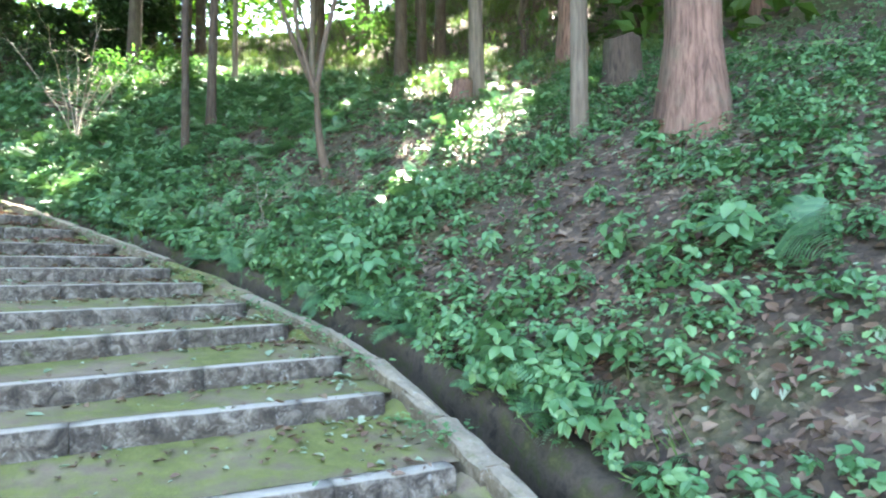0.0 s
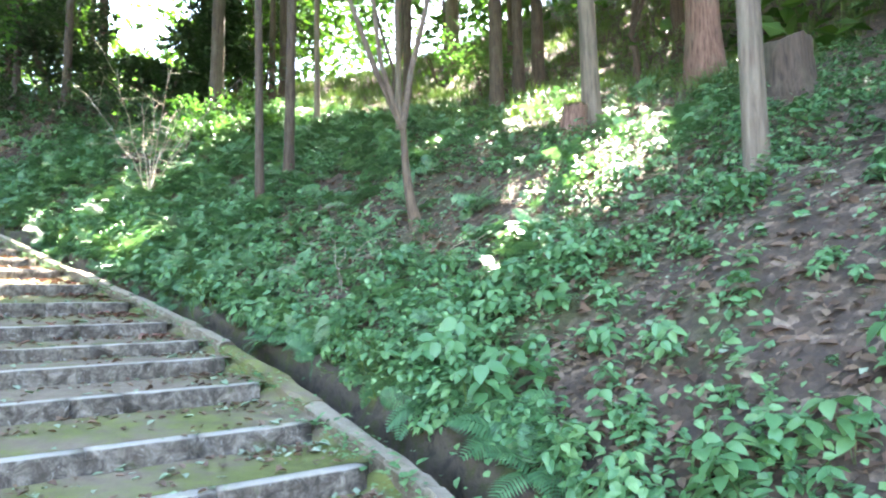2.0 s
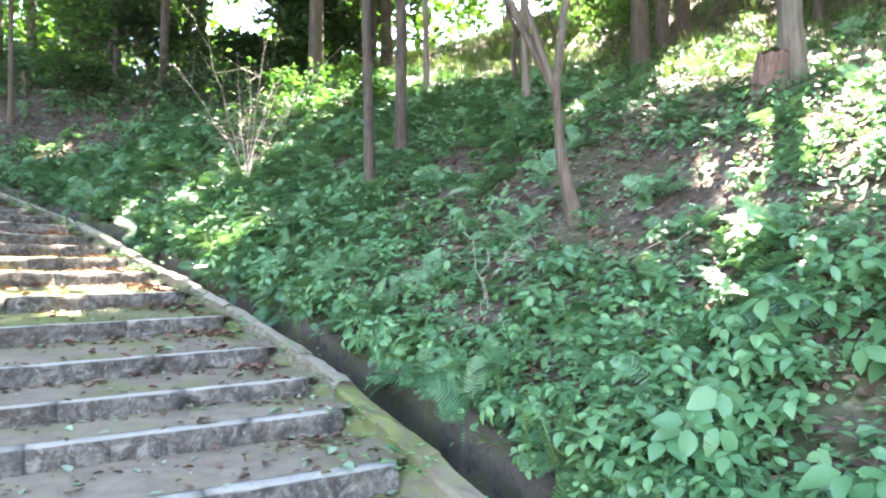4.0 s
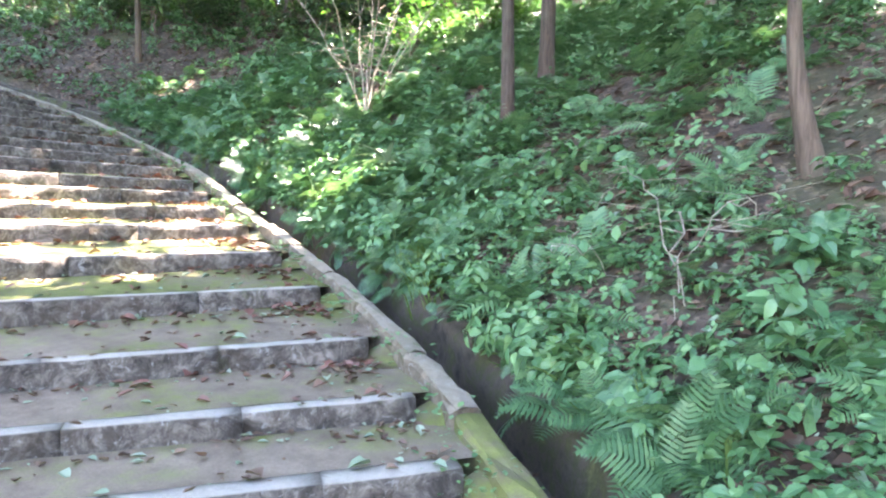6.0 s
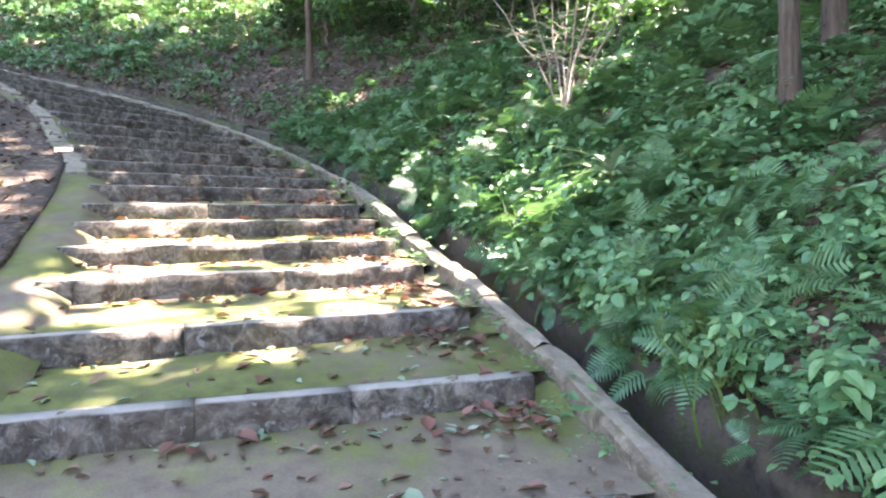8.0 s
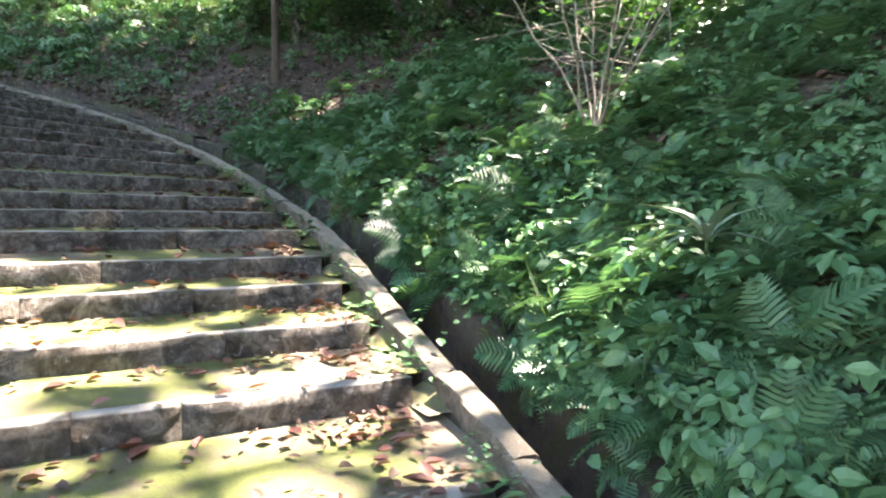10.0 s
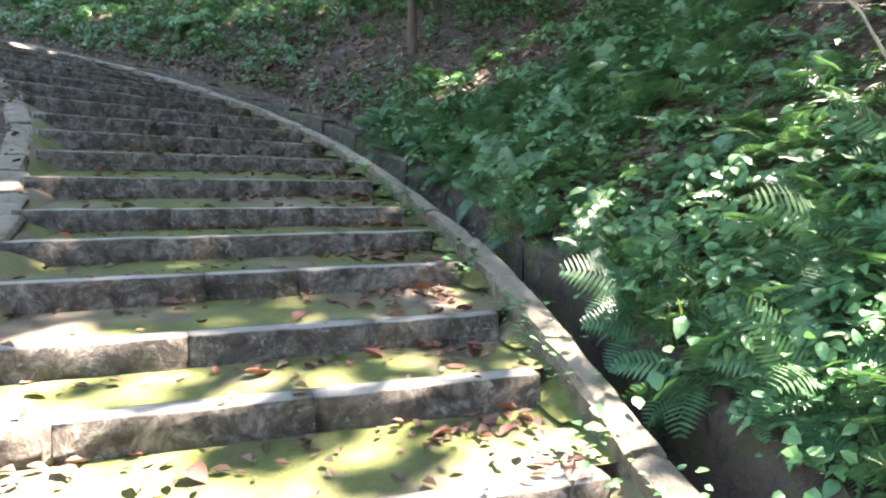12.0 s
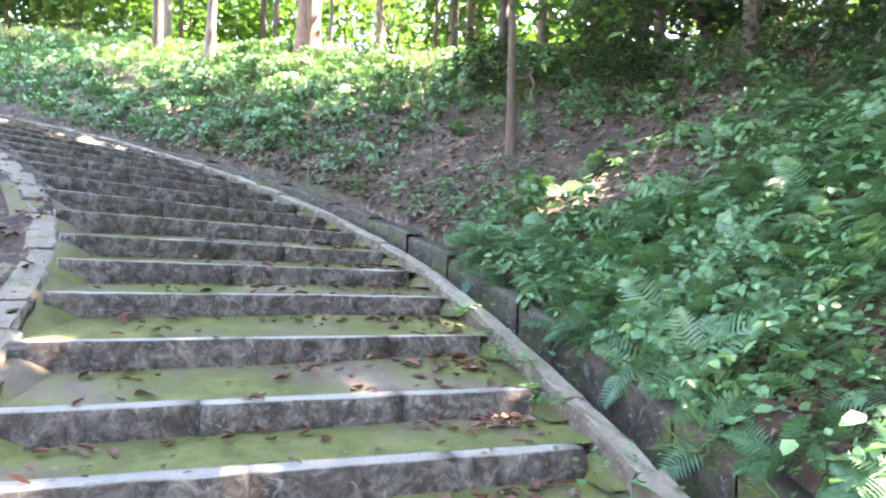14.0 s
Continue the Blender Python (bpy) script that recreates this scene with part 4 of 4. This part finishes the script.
def plan_geometry(shape_list, mats, rng, stem=None):
    pieces = []
    for m in mats:
        v, f = shape_list[rng.integers(0, len(shape_list))]
        a = as_array(m)
        for g in (f if isinstance(f, list) else [f]):
            pieces.append((v @ a[:3, :3].T + a[:3, 3], g))
        if isinstance(f, list) and len(f) > 1:
            pieces = pieces[:-len(f)]
            w = v @ a[:3, :3].T + a[:3, 3]
            allq = np.vstack([f[0], np.c_[f[1], f[1][:, 2:]]])
            pieces.append((w, allq))
    if stem is not None:
        v, f = stem
        pieces += [(v, g) for g in f]
    v, f = joined(pieces)
    return tri_quads(v, f)


herb_protos, fern_protos = [], []
herb_plans = [herb_plan(rng, h, l) for h, l in ((0.30, 0.11), (0.38, 0.13), (0.24, 0.09), (0.42, 0.15), (0.2, 0.08))]
for stem, mats in herb_plans:
    herb_protos.append(plan_geometry(HERB_LEAF, mats, rng))
fern_plans = [fern_plan(rng, n, l) for n, l in ((7, 0.48), (6, 0.40), (8, 0.55), (5, 0.34))]
for mats in fern_plans:
    fern_protos.append(plan_geometry(FROND_FAR, mats, rng))


def low_proto(rng, n, size, spread):
    pieces = []
    for k in range(n):
        v, f = leaf_shape(size * rng.uniform(0.6, 1.3), size * 0.7, 0.3, 0.2, (0, 0.35, 0.75, 1), (0, 0.5, 0.35, 0))
        pieces.append((moved(v, rng.uniform(0, 6.3), rng.uniform(-0.3, 0.7), rng.uniform(-0.3, 0.3), (*rng.normal(0, spread, 2), rng.uniform(0.01, 0.13))), f))
    v, f = joined(pieces)
    return tri_quads(v, f)


low_protos = [low_proto(rng, 14, 0.055, 0.10), low_proto(rng, 10, 0.075, 0.12), low_proto(rng, 18, 0.04, 0.10)]


def tuft_proto(rng, n, length, spread):
    pieces = []
    for k in range(n):
        L = length * rng.uniform(0.5, 1.2)
        w = 0.006 + 0.004 * rng.random()
        v = np.array([(-w, 0, 0), (w, 0, 0), (-w * 0.8, 0.25 * L, 0.6 * L), (w * 0.8, 0.25 * L, 0.6 * L), (0, 0.62 * L, 0.8 * L)])
        pieces.append((moved(v, rng.uniform(0, 6.3), rng.uniform(-0.2, 0.3), 0, (*rng.normal(0, spread, 2), 0)), np.array([(0, 1, 3, 2), (2, 3, 4, 4)])))
    v, f = joined(pieces)
    return tri_quads(v, f)


tuft_protos = [tuft_proto(rng, 12, 0.32, 0.06), tuft_proto(rng, 9, 0.22, 0.05)]


def green(s, o):
    """How densely plants cover the bank at (s, o), 0 to 1."""
    p = place(s, o, bumpy=False)
    patch = smooth(-0.25, 0.25, fbm(p[..., 0] * 1.1, p[..., 1] * 1.1, 4.0) + 0.12)
    d = 0.25 + 0.75 * patch
    d = d * np.interp(s, [-6, -2.2, -1.5, 1.8, 3.6, 5.8, 12, 13.2, 15.5, 18, 30], [0.8, 0.5, 0.95, 0.8, 0.45, 1, 1, 0.45, 0.35, 0.7, 0.8])
    bare = np.exp(-(((s + 2.1) / 0.9) ** 2 + ((o - 1.1) / 0.7) ** 2))
    litter = np.exp(-(((s - 14) / 1.3) ** 2 + ((o - 2.6) / 0.8) ** 2)) + 0.5 * np.exp(-(((s - 2.2) / 1.2) ** 2 + ((o - 2.9) / 0.9) ** 2))
    return np.clip(d * (1 - 0.85 * bare) * (1 - 0.8 * np.clip(litter, 0, 1)), 0, 1)


def sow(n, s_range, o_range, rng, power=1.0, mask=None):
    s = rng.uniform(*s_range, n)
    o = o_range[0] + (o_range[1] - o_range[0]) * rng.random(n) ** power
    keep = rng.random(n) < (green(s, o) if mask is None else mask(s, o))
    return s[keep], o[keep]


def downhill(s, o):
    """The way down the bank, as an angle in plan."""
    _, t = along(s)
    return np.arctan2(t[..., 0], -t[..., 1])


def plant_mats(s, o, rng, lo, hi, tilt=0.3, sink=0.0):
    n = len(s)
    return frames_at(place(s, o, -sink), rng.uniform(0, 2 * np.pi, n), downhill(s, o) + rng.normal(0, 0.9, n), tilt * rng.uniform(0.0, 1.5, n), rng.uniform(lo, hi, n))


def stuff(name, protos, mats4, rng, material, label, category):
    v, f = scattered(protos, mats4, rng.integers(0, len(protos), len(mats4)))
    return tagged(new(name, build_mesh(name, v, f, material, False)), label, category, kind="stuff")


# plants told apart one by one, nearest the stairs
herb_things, fern_things = [], []


def herb_thing(k):
    stem, mats = herb_plans[k]
    th = new("broadleaf_herb")
    tagged(th, "green broad-leaved herb growing on the bank", "plant", "herbs on the bank")
    v, f = stem
    child("stem", build_mesh("stem", v, f, M_STEM), th)
    for j, m in enumerate(mats):
        child("leaf", HERB_MESH[(j + k) % 3], th, m)
    return th


def fern_thing(k):
    th = new("fern")
    tagged(th, "green fern with arching fronds on the bank", "fern", "ferns on the bank")
    for j, m in enumerate(fern_plans[k]):
        child("frond", FROND_MESH[(j + k) % 2], th, m)
    return th


HERB_MESH = [build_mesh("leaf", v, f, M_HERB) for v, f in HERB_LEAF]
FROND_MESH = [build_mesh("frond", v, f, M_FERN, False) for v, f in FROND]


def set_out(make, count, s, o, rng, lo, hi, tilt):
    made = {}
    for k, m in enumerate(plant_mats(s, o, rng, lo, hi, tilt)):
        m = Matrix(m.tolist())
        j = k % count
        if j not in made:
            made[j] = make(j)
            made[j].matrix_basis = m
        else:
            copy_thing(made[j], m)


rng = np.random.default_rng(21)
s, o = sow(330, (-1.95, 1.7), (0.6, 2.7), rng, 1.3)
s3, o3 = sow(60, (1.6, 3.4), (1.2, 2.6), rng)
s, o = np.r_[s[:150], s3[:16]], np.r_[o[:150], o3[:16]]
s2, o2 = sow(50, (6.2, 13), (0.66, 1.3), rng, 1.4)
set_out(herb_thing, 5, s, o, rng, 0.58, 1.0, 0.6)
set_out(herb_thing, 5, s2[:30], o2[:30], rng, 0.55, 0.95, 0.6)
s, o = sow(190, (5.0, 13.0), (0.62, 2.2), rng, 1.3)
s2, o2 = sow(60, (1.5, 5.2), (0.9, 3.0), rng)
set_out(fern_thing, 4, np.r_[s2[:40], s][:175], np.r_[o2[:40], o][:175], rng, 0.55, 0.95, 0.5)

big = copy_thing([ob for ob in scene.objects if ob.name == "fern"][0], Matrix(frames_at(place([-1.75], [2.15]), np.array([0.4]), downhill(np.array([-1.75]), np.array([2.1])), np.array([0.4]), [1.7])[0].tolist()))
tagged(big, "large pale green fern on the bank")

# the rest of the undergrowth
s, o = sow(3000, (12.5, 30), (0.8, 7), rng, 1.0, lambda s, o: np.clip(0.16 + 0.5 * smooth(16, 18.5, s) + 0.6 * smooth(2.6, 3.6, o), 0, 0.8))
stuff("bank_herbs", herb_protos, plant_mats(s, o, rng, 0.5, 1.0, 0.4), rng, M_HERB, "scattered leafy plants on the litter-covered bank", "undergrowth")
s, o = sow(7000, (-4, 13.5), (0.68, 7.5), rng, 1.25)
w = rng.random(len(s)) < np.interp(s, [-1, 0, 3.4, 4.5, 5.8, 12, 14], [0.9, 0.6, 0.6, 0.8, 0.7, 0.7, 0.8])
s, o = s[w], o[w]
s2, o2 = sow(700, (-8, 5), (6.5, 16), rng)
s, o = np.r_[s, s2], np.r_[o, o2]
stuff("herb_undergrowth", herb_protos, plant_mats(s, o, rng, 0.28, 0.66, 0.45), rng, M_HERB, "dense green leafy herbs covering the bank", "undergrowth")
s, o = sow(3600, (1.5, 14), (0.68, 7), rng, 1.1)
w = rng.random(len(s)) < np.interp(s, [1, 4.5, 6, 12, 14], [0.25, 0.4, 1, 1, 0.3])
stuff("fern_undergrowth", fern_protos, plant_mats(s[w], o[w], rng, 0.45, 0.9, 0.5), rng, M_FERN, "dense green ferns covering the bank", "undergrowth")
s, o = sow(15000, (-4, 30), (0.64, 7), rng, 1.4)
w = rng.random(len(s)) < np.interp(s, [13, 16], [1, 0.45])
s, o = s[w], o[w]
s2, o2 = sow(3000, (-8, 8), (5.5, 18), rng)
s, o = np.r_[s, s2], np.r_[o, o2]
stuff("low_ground_cover", low_protos, plant_mats(s, o, rng, 0.7, 1.3, 0.65), rng, M_HERB, "low small-leaved ground cover over leaf litter", "ground cover")
s, o = sow(9000, (2, 30), (4.5, 15), rng, 1.0, lambda s, o: np.clip(smooth(5.0, 7.0, o) + smooth(14.5, 17, s), 0.02, 1))
s2, o2 = sow(7000, (16, 42), (2.6, 9.5), rng, 1.0, lambda s, o: 0.1 + 0.9 * smooth(2.5, 5.5, o))
s3, o3 = sow(6000, (-6, 12), (12, 30), rng, 1.0, lambda s, o: 0.9 + 0 * s)
s, o = np.r_[s, s2, s3], np.r_[o, o2, o3]
stuff("grass", tuft_protos, plant_mats(s, o, rng, 0.5, 1.1, 0.25), rng, M_GRASS, "bright green grass near the crest", "grass")
s, o = sow(760, (-2.5, 14), (0.52, 0.74), rng, 1.0, lambda s, o: 0.35 + 0.65 * green(s, np.full_like(s, 0.9)))
keep = rng.random(len(s)) < np.interp(s, [7.5, 9.5, 14], [1.0, 0.55, 0.35])
s, o = s[keep], o[keep]
w = rng.random(len(s)) < np.interp(s, [0, 5, 6.5], [0.25, 0.35, 0.65])
stuff("drooping_ferns", fern_protos, plant_mats(s[w], o[w], rng, 0.45, 0.9, 0.9), rng, M_FERN, "ferns drooping over the drain", "undergrowth")
stuff("drooping_herbs", herb_protos, plant_mats(s[~w], o[~w], rng, 0.4, 0.75, 0.8), rng, M_HERB, "leafy herbs drooping over the drain", "undergrowth")
s, o = sow(150, (-3, 12), (0.5, 0.75), rng, 1.0)
stuff("overhanging_grass", tuft_protos, plant_mats(s, o, rng, 0.5, 1.0, 1.0), rng, M_GRASS, "thin grass hanging over the drain wall", "grass")


# ---- shrubs ----
def shrub(s, o, height, radius, leaves, leaf, material, label, seed, stems=7, bare=False, bark=None, spread=0.45):
    rng = np.random.default_rng(seed)
    at = place(s, o)
    th = new("shrub")
    th.matrix_basis = pose(*at)
    tagged(th, label, "shrub")
    for k in range(stems):
        yaw = rng.uniform(0, 2 * np.pi)
        u = np.linspace(0, 1, 7)
        h = height * rng.uniform(0.65, 1.05)
        p = np.stack([np.cos(yaw) * spread * h * u ** 1.2, np.sin(yaw) * spread * h * u ** 1.2, h * u - 0.05], -1)
        p[1:] += rng.standard_normal((6, 3)) * 0.025
        v, f = tube(p, (0.0062 if bare else 0.015) * (1 - 0.75 * u) * height / 1.4 + 0.002, 6)
        stem = child("stem", build_mesh("stem", v, f, bark or M_DARK), th)
        for j in range(9 if bare else 3):
            w = rng.uniform(0.35, 0.95)
            c = np.array([np.interp(w, u, p[:, i]) for i in range(3)])
            d = rng.standard_normal(3) * (1, 1, 0.5) + (0, 0, 0.35)
            d /= np.linalg.norm(d)
            L = height * rng.uniform(0.15, 0.38)
            x = np.linspace(0, 1, 4)[:, None]
            q = c + d * L * x
            q[1:] += rng.standard_normal((3, 3)) * 0.02
            v, f = tube(q, 0.005 * (1 - 0.7 * x[:, 0]), 4)
            child("twig", build_mesh("twig", v, f, bark or M_DARK), stem)
    if leaves:
        v, f = leaf_cloud(at + np.array([0, 0, height * 0.6]), (radius, radius, height * 0.5), leaves, leaf, rng, 16, 0.55, False)
        child("foliage", build_mesh("foliage", v - at, f, material, False), th)


shrub(9.02, 1.98, 2.1, 0.8, 110, 0.08, M_MAPLE, "half-bare shrub with pale dry stems", 51, 9, True, M_TWIG, 0.62)
shrub(20.0, 5.5, 1.9, 0.7, 260, 0.10, M_MAPLE, "upright many-stemmed shrub on the crest", 52, 12, False, M_DARK, 0.2)
for k, (s, o, h, r) in enumerate(((12.4, 7.2, 3.4, 1.3), (11.6, 6.6, 2.4, 1.1), (14.9, 6.4, 2.4, 1.2), (16.4, 7.4, 3.2, 1.3), (13.0, 5.9, 1.8, 1.2), (14.2, 7.6, 2.6, 1.3), (12.2, 5.6, 1.6, 1.0), (12.0, 9.0, 4.4, 1.5), (15.6, 9.0, 4.2, 1.6), (17.6, 9.2, 3.6, 1.5))):
    shrub(s, o, h, r, 2600, 0.18, M_EVERGREEN, "dark evergreen shrub at the top of the bank", 60 + k, 5)
for k, (s, o, h, r) in enumerate(((15.6, 4.3, 1.3, 0.9), (14.6, 3.9, 1.2, 0.8), (13.2, 4.4, 1.2, 0.9), (16.8, 3.6, 1.0, 0.7), (12.2, 4.2, 1.0, 0.8), (9.9, 3.4, 0.9, 0.7), (9.2, 4.2, 0.9, 0.7), (8.2, 9.6, 1.6, 1.2), (6.6, 8.4, 1.2, 0.9))):
    shrub(s, o, h, r, 700, 0.11, M_EVERGREEN if 12 < s < 18 else M_MAPLE, "dark leafy bush on the bank" if 12 < s < 18 else "leafy green bush on the bank", 80 + k, 5)


# a striped, strap-leaved plant
th = new("striped_plant")
tagged(th, "pale striped strap-leaved plant among ferns", "plant")
th.matrix_basis = pose(*place(7.0, 1.08))
u = np.linspace(0, 1, 5)
v, f = tube(np.stack([0.05 * u, -0.03 * u, 0.34 * u - 0.04], -1), 0.008 * (1 - 0.5 * u), 5)
child("stem", build_mesh("stem", v, f, M_STEM), th)
v, f = leaf_shape(1.0, 0.17, 0.75, 0.3)
strap = build_mesh("leaf", v, f, M_GREENFALL)
for k in range(13):
    child("leaf", strap, th, Matrix.Translation((0.05, -0.03, 0.29)) @ Euler((0.55 + 0.25 * (k % 3), 0, 2 * np.pi * k / 13 + 0.1 * (k % 2))).to_matrix().to_4x4() @ Matrix.Scale(0.27 + 0.03 * (k % 3), 4))


# ---- dead branches lying on the bank ----
def fallen_branch(s, o, s1, o1, r, seed, lift=0.08):
    rng = np.random.default_rng(seed)
    u = np.linspace(0, 1, 12)
    p = place(s + (s1 - s) * u, o + (o1 - o) * u, 0.03 + lift * np.sin(u * np.pi))
    p[1:-1] += rng.standard_normal((10, 3)) * 0.03
    pieces = [tube(p, r * (1 - 0.65 * u), 6)]
    for k in (3, 6, 8):
        d = rng.standard_normal(3) * (0.5, 0.5, 0.2)
        d[2] = abs(d[2]) * 0.5
        pieces.append(tube(p[k] + d * np.linspace(0, 1, 5)[:, None] * 0.7, r * 0.45 * (1 - 0.7 * np.linspace(0, 1, 5)), 5))
    v, f = joined(pieces)
    tagged(new("fallen_branch", build_mesh("fallen_branch", v, f, M_TWIG if r < 0.012 else M_BARK)), "bare dead branch lying on the bank", "branch", "fallen branches")


fallen_branch(3.6, 1.2, 5.0, 1.9, 0.005, 1, 0.3)
fallen_branch(4.4, 1.0, 4.9, 2.2, 0.004, 2, 0.15)
fallen_branch(3.2, 1.9, 4.4, 1.4, 0.007, 3)
fallen_branch(14.6, 1.8, 15.6, 2.2, 0.02, 4)
fallen_branch(15.6, 3.4, 16.0, 3.7, 0.03, 5, 0.5)
fallen_branch(2.2, 2.6, 3.0, 2.0, 0.007, 6)
fallen_branch(4.2, 1.75, 3.55, 1.1, 0.008, 7, 0.22)
fallen_branch(3.75, 1.95, 3.8, 1.35, 0.006, 8, 0.2)
fallen_branch(4.75, 1.0, 4.1, 1.2, 0.006, 9, 0.12)


# ---- fallen leaves ----
def dry_leaf(rng, length, width):
    v, f = leaf_shape(length, width, rng.uniform(-0.5, 0.3), rng.uniform(0.2, 1.1), (0, 0.3, 0.65, 1), (0, 0.5, 0.4, 0))
    v[:, 2] += 0.35 * rng.uniform(-1, 1) * v[:, 0] * v[:, 1] / length + 0.004
    v[:, 2] -= v[:, 2].min() - 0.002
    return v, f


rng = np.random.default_rng(33)
dry = [dry_leaf(rng, 1.0, w) for w in (0.5, 0.62, 0.75, 0.42)]


def step_places(n, s_range, rng, edge):
    """Places on the treads; edge: the share drifted towards the kerb."""
    s = rng.uniform(*s_range, n)
    o = np.where(rng.random(n) < edge, -0.14 - np.abs(rng.normal(0, 0.28, n)), rng.uniform(-2.4, -0.12, n))
    k = np.searchsorted(STEPS, s) - 1
    k = np.clip(k, 0, len(STEPS) - 2)
    s0 = np.array(STEPS)[k]
    gap = np.array(STEPS)[k + 1] - s0
    u = np.clip((s - s0) / gap, 0.02, 0.96)
    u = np.where(rng.random(n) < 0.5, 0.62 + 0.34 * rng.random(n), u)
    p, t = along(s0)
    o = np.clip(o, -2.36, -0.12)
    nrm = np.stack([t[:, 1], -t[:, 0]], -1) + skew(s0)[:, None] * t
    nrm /= np.linalg.norm(nrm, axis=1, keepdims=True)
    fwd = np.stack([-nrm[:, 1], nrm[:, 0]], -1)
    p[:, :2] += nrm * o[:, None] + fwd * (u * gap)[:, None]
    up = along(np.array(STEPS)[k + 1])[0][:, 2] - p[:, 2]
    p[:, 2] += -0.002 + np.maximum(up - 0.118, 0.02) * np.clip((u * gap - 0.12) / (gap - 0.12), 0, 1) + np.where(u * gap < 0.15, 0.008, 0.0)
    return p


def leaf_things(p, rng, material, sizes, label, group):
    meshes = [build_mesh("fallen_leaf", v, f, material) for v, f in dry]
    m = frames_at(p, rng.uniform(0, 6.3, len(p)), rng.uniform(0, 6.3, len(p)), rng.normal(0, 0.12, len(p)), rng.uniform(*sizes, len(p)))
    for k, a in enumerate(m):
        ob = new("fallen_leaf", meshes[k % 4])
        ob.matrix_basis = Matrix(a.tolist())
        tagged(ob, label, "leaf", group)


leaf_things(step_places(130, (4.4, 12.5), rng, 0.45), rng, M_RED, (0.05, 0.12), "curled reddish-brown dead leaf on a mossy tread", "red leaves on the steps")
leaf_things(step_places(95, (3.4, 14), rng, 0.45), rng, M_BROWN, (0.05, 0.11), "dry brown leaf on a mossy tread", "brown leaves on the steps")
leaf_things(step_places(72, (-0.5, 6.0), rng, 0.4), rng, M_GREENFALL, (0.05, 0.11), "pale green fallen leaf on a mossy tread", "green leaves on the steps")


def leaf_litter(name, p, tiltdir, tilt, rng, material, sizes, label):
    m = frames_at(p, rng.uniform(0, 6.3, len(p)), tiltdir, tilt, rng.uniform(*sizes, len(p)))
    stuff(name, dry, m, rng, material, label, "leaf litter")


n = 4200
p = step_places(n, (-4, 24), rng, 0.4)
leaf_litter("step_litter", p, rng.uniform(0, 6.3, n), rng.normal(0, 0.15, n), rng, M_BROWN, (0.02, 0.075), "small crumbled leaves scattered over the steps")
n = 500
leaf_litter("red_step_litter", step_places(n, (4, 15), rng, 0.45), rng.uniform(0, 6.3, n), rng.normal(0, 0.2, n), rng, M_RED, (0.04, 0.10), "reddish dead leaves strewn over the steps")
n = 500
leaf_litter("green_step_litter", step_places(n, (-2, 6.5), rng, 0.4), rng.uniform(0, 6.3, n), rng.normal(0, 0.15, n), rng, M_GREENFALL, (0.02, 0.07), "small pale green leaves strewn over the steps")
for name, material, n, sr, orr, sz, label in (
        ("bank_litter", M_BROWN, 20000, (-4, 24), (0.66, 6.5), (0.04, 0.11), "dry brown leaves lying on the bank"),
        ("pale_litter", M_GREENFALL, 1200, (-3, 17), (0.66, 5.0), (0.03, 0.09), "pale fallen leaves lying on the bank"),
        ("earth_litter", M_BROWN, 5000, (2, 24), (-8.5, -2.75), (0.03, 0.09), "dry leaves over the bare earth beside the stairs")):
    s, o = rng.uniform(*sr, n), rng.uniform(0, 1, n)
    o = orr[0] + (orr[1] - orr[0]) * (o ** 1.5 if orr[0] > 0 else o)
    leaf_litter(name, place(s, o, 0.01), downhill(s, o), np.where(o > 0, 0.5, 0.05) + rng.normal(0, 0.2, n), rng, material, sz, label)
n = 260
s, o = rng.uniform(-2, 14, n), rng.uniform(0.24, 0.5, n)
leaf_litter("drain_litter", place(s, o, -0.35, False), rng.uniform(0, 6.3, n), rng.normal(0, 0.15, n), rng, M_BROWN, (0.04, 0.10), "dead leaves lying in the drain")

# small weeds rooted along the kerb
s = rng.uniform(-1.5, 14, 110)
o = rng.uniform(-0.12, 0.03, 110)
p, t = along(s)
p[:, 0] += t[:, 1] * o
p[:, 1] -= t[:, 0] * o
p[:, 2] -= 0.045
stuff("kerb_weeds", low_protos, frames_at(p, rng.uniform(0, 6.3, 110), rng.uniform(0, 6.3, 110), np.full(110, 0.1), rng.uniform(0.4, 1.0, 110)), rng, M_HERB, "small green weeds rooted along the kerb", "weeds")
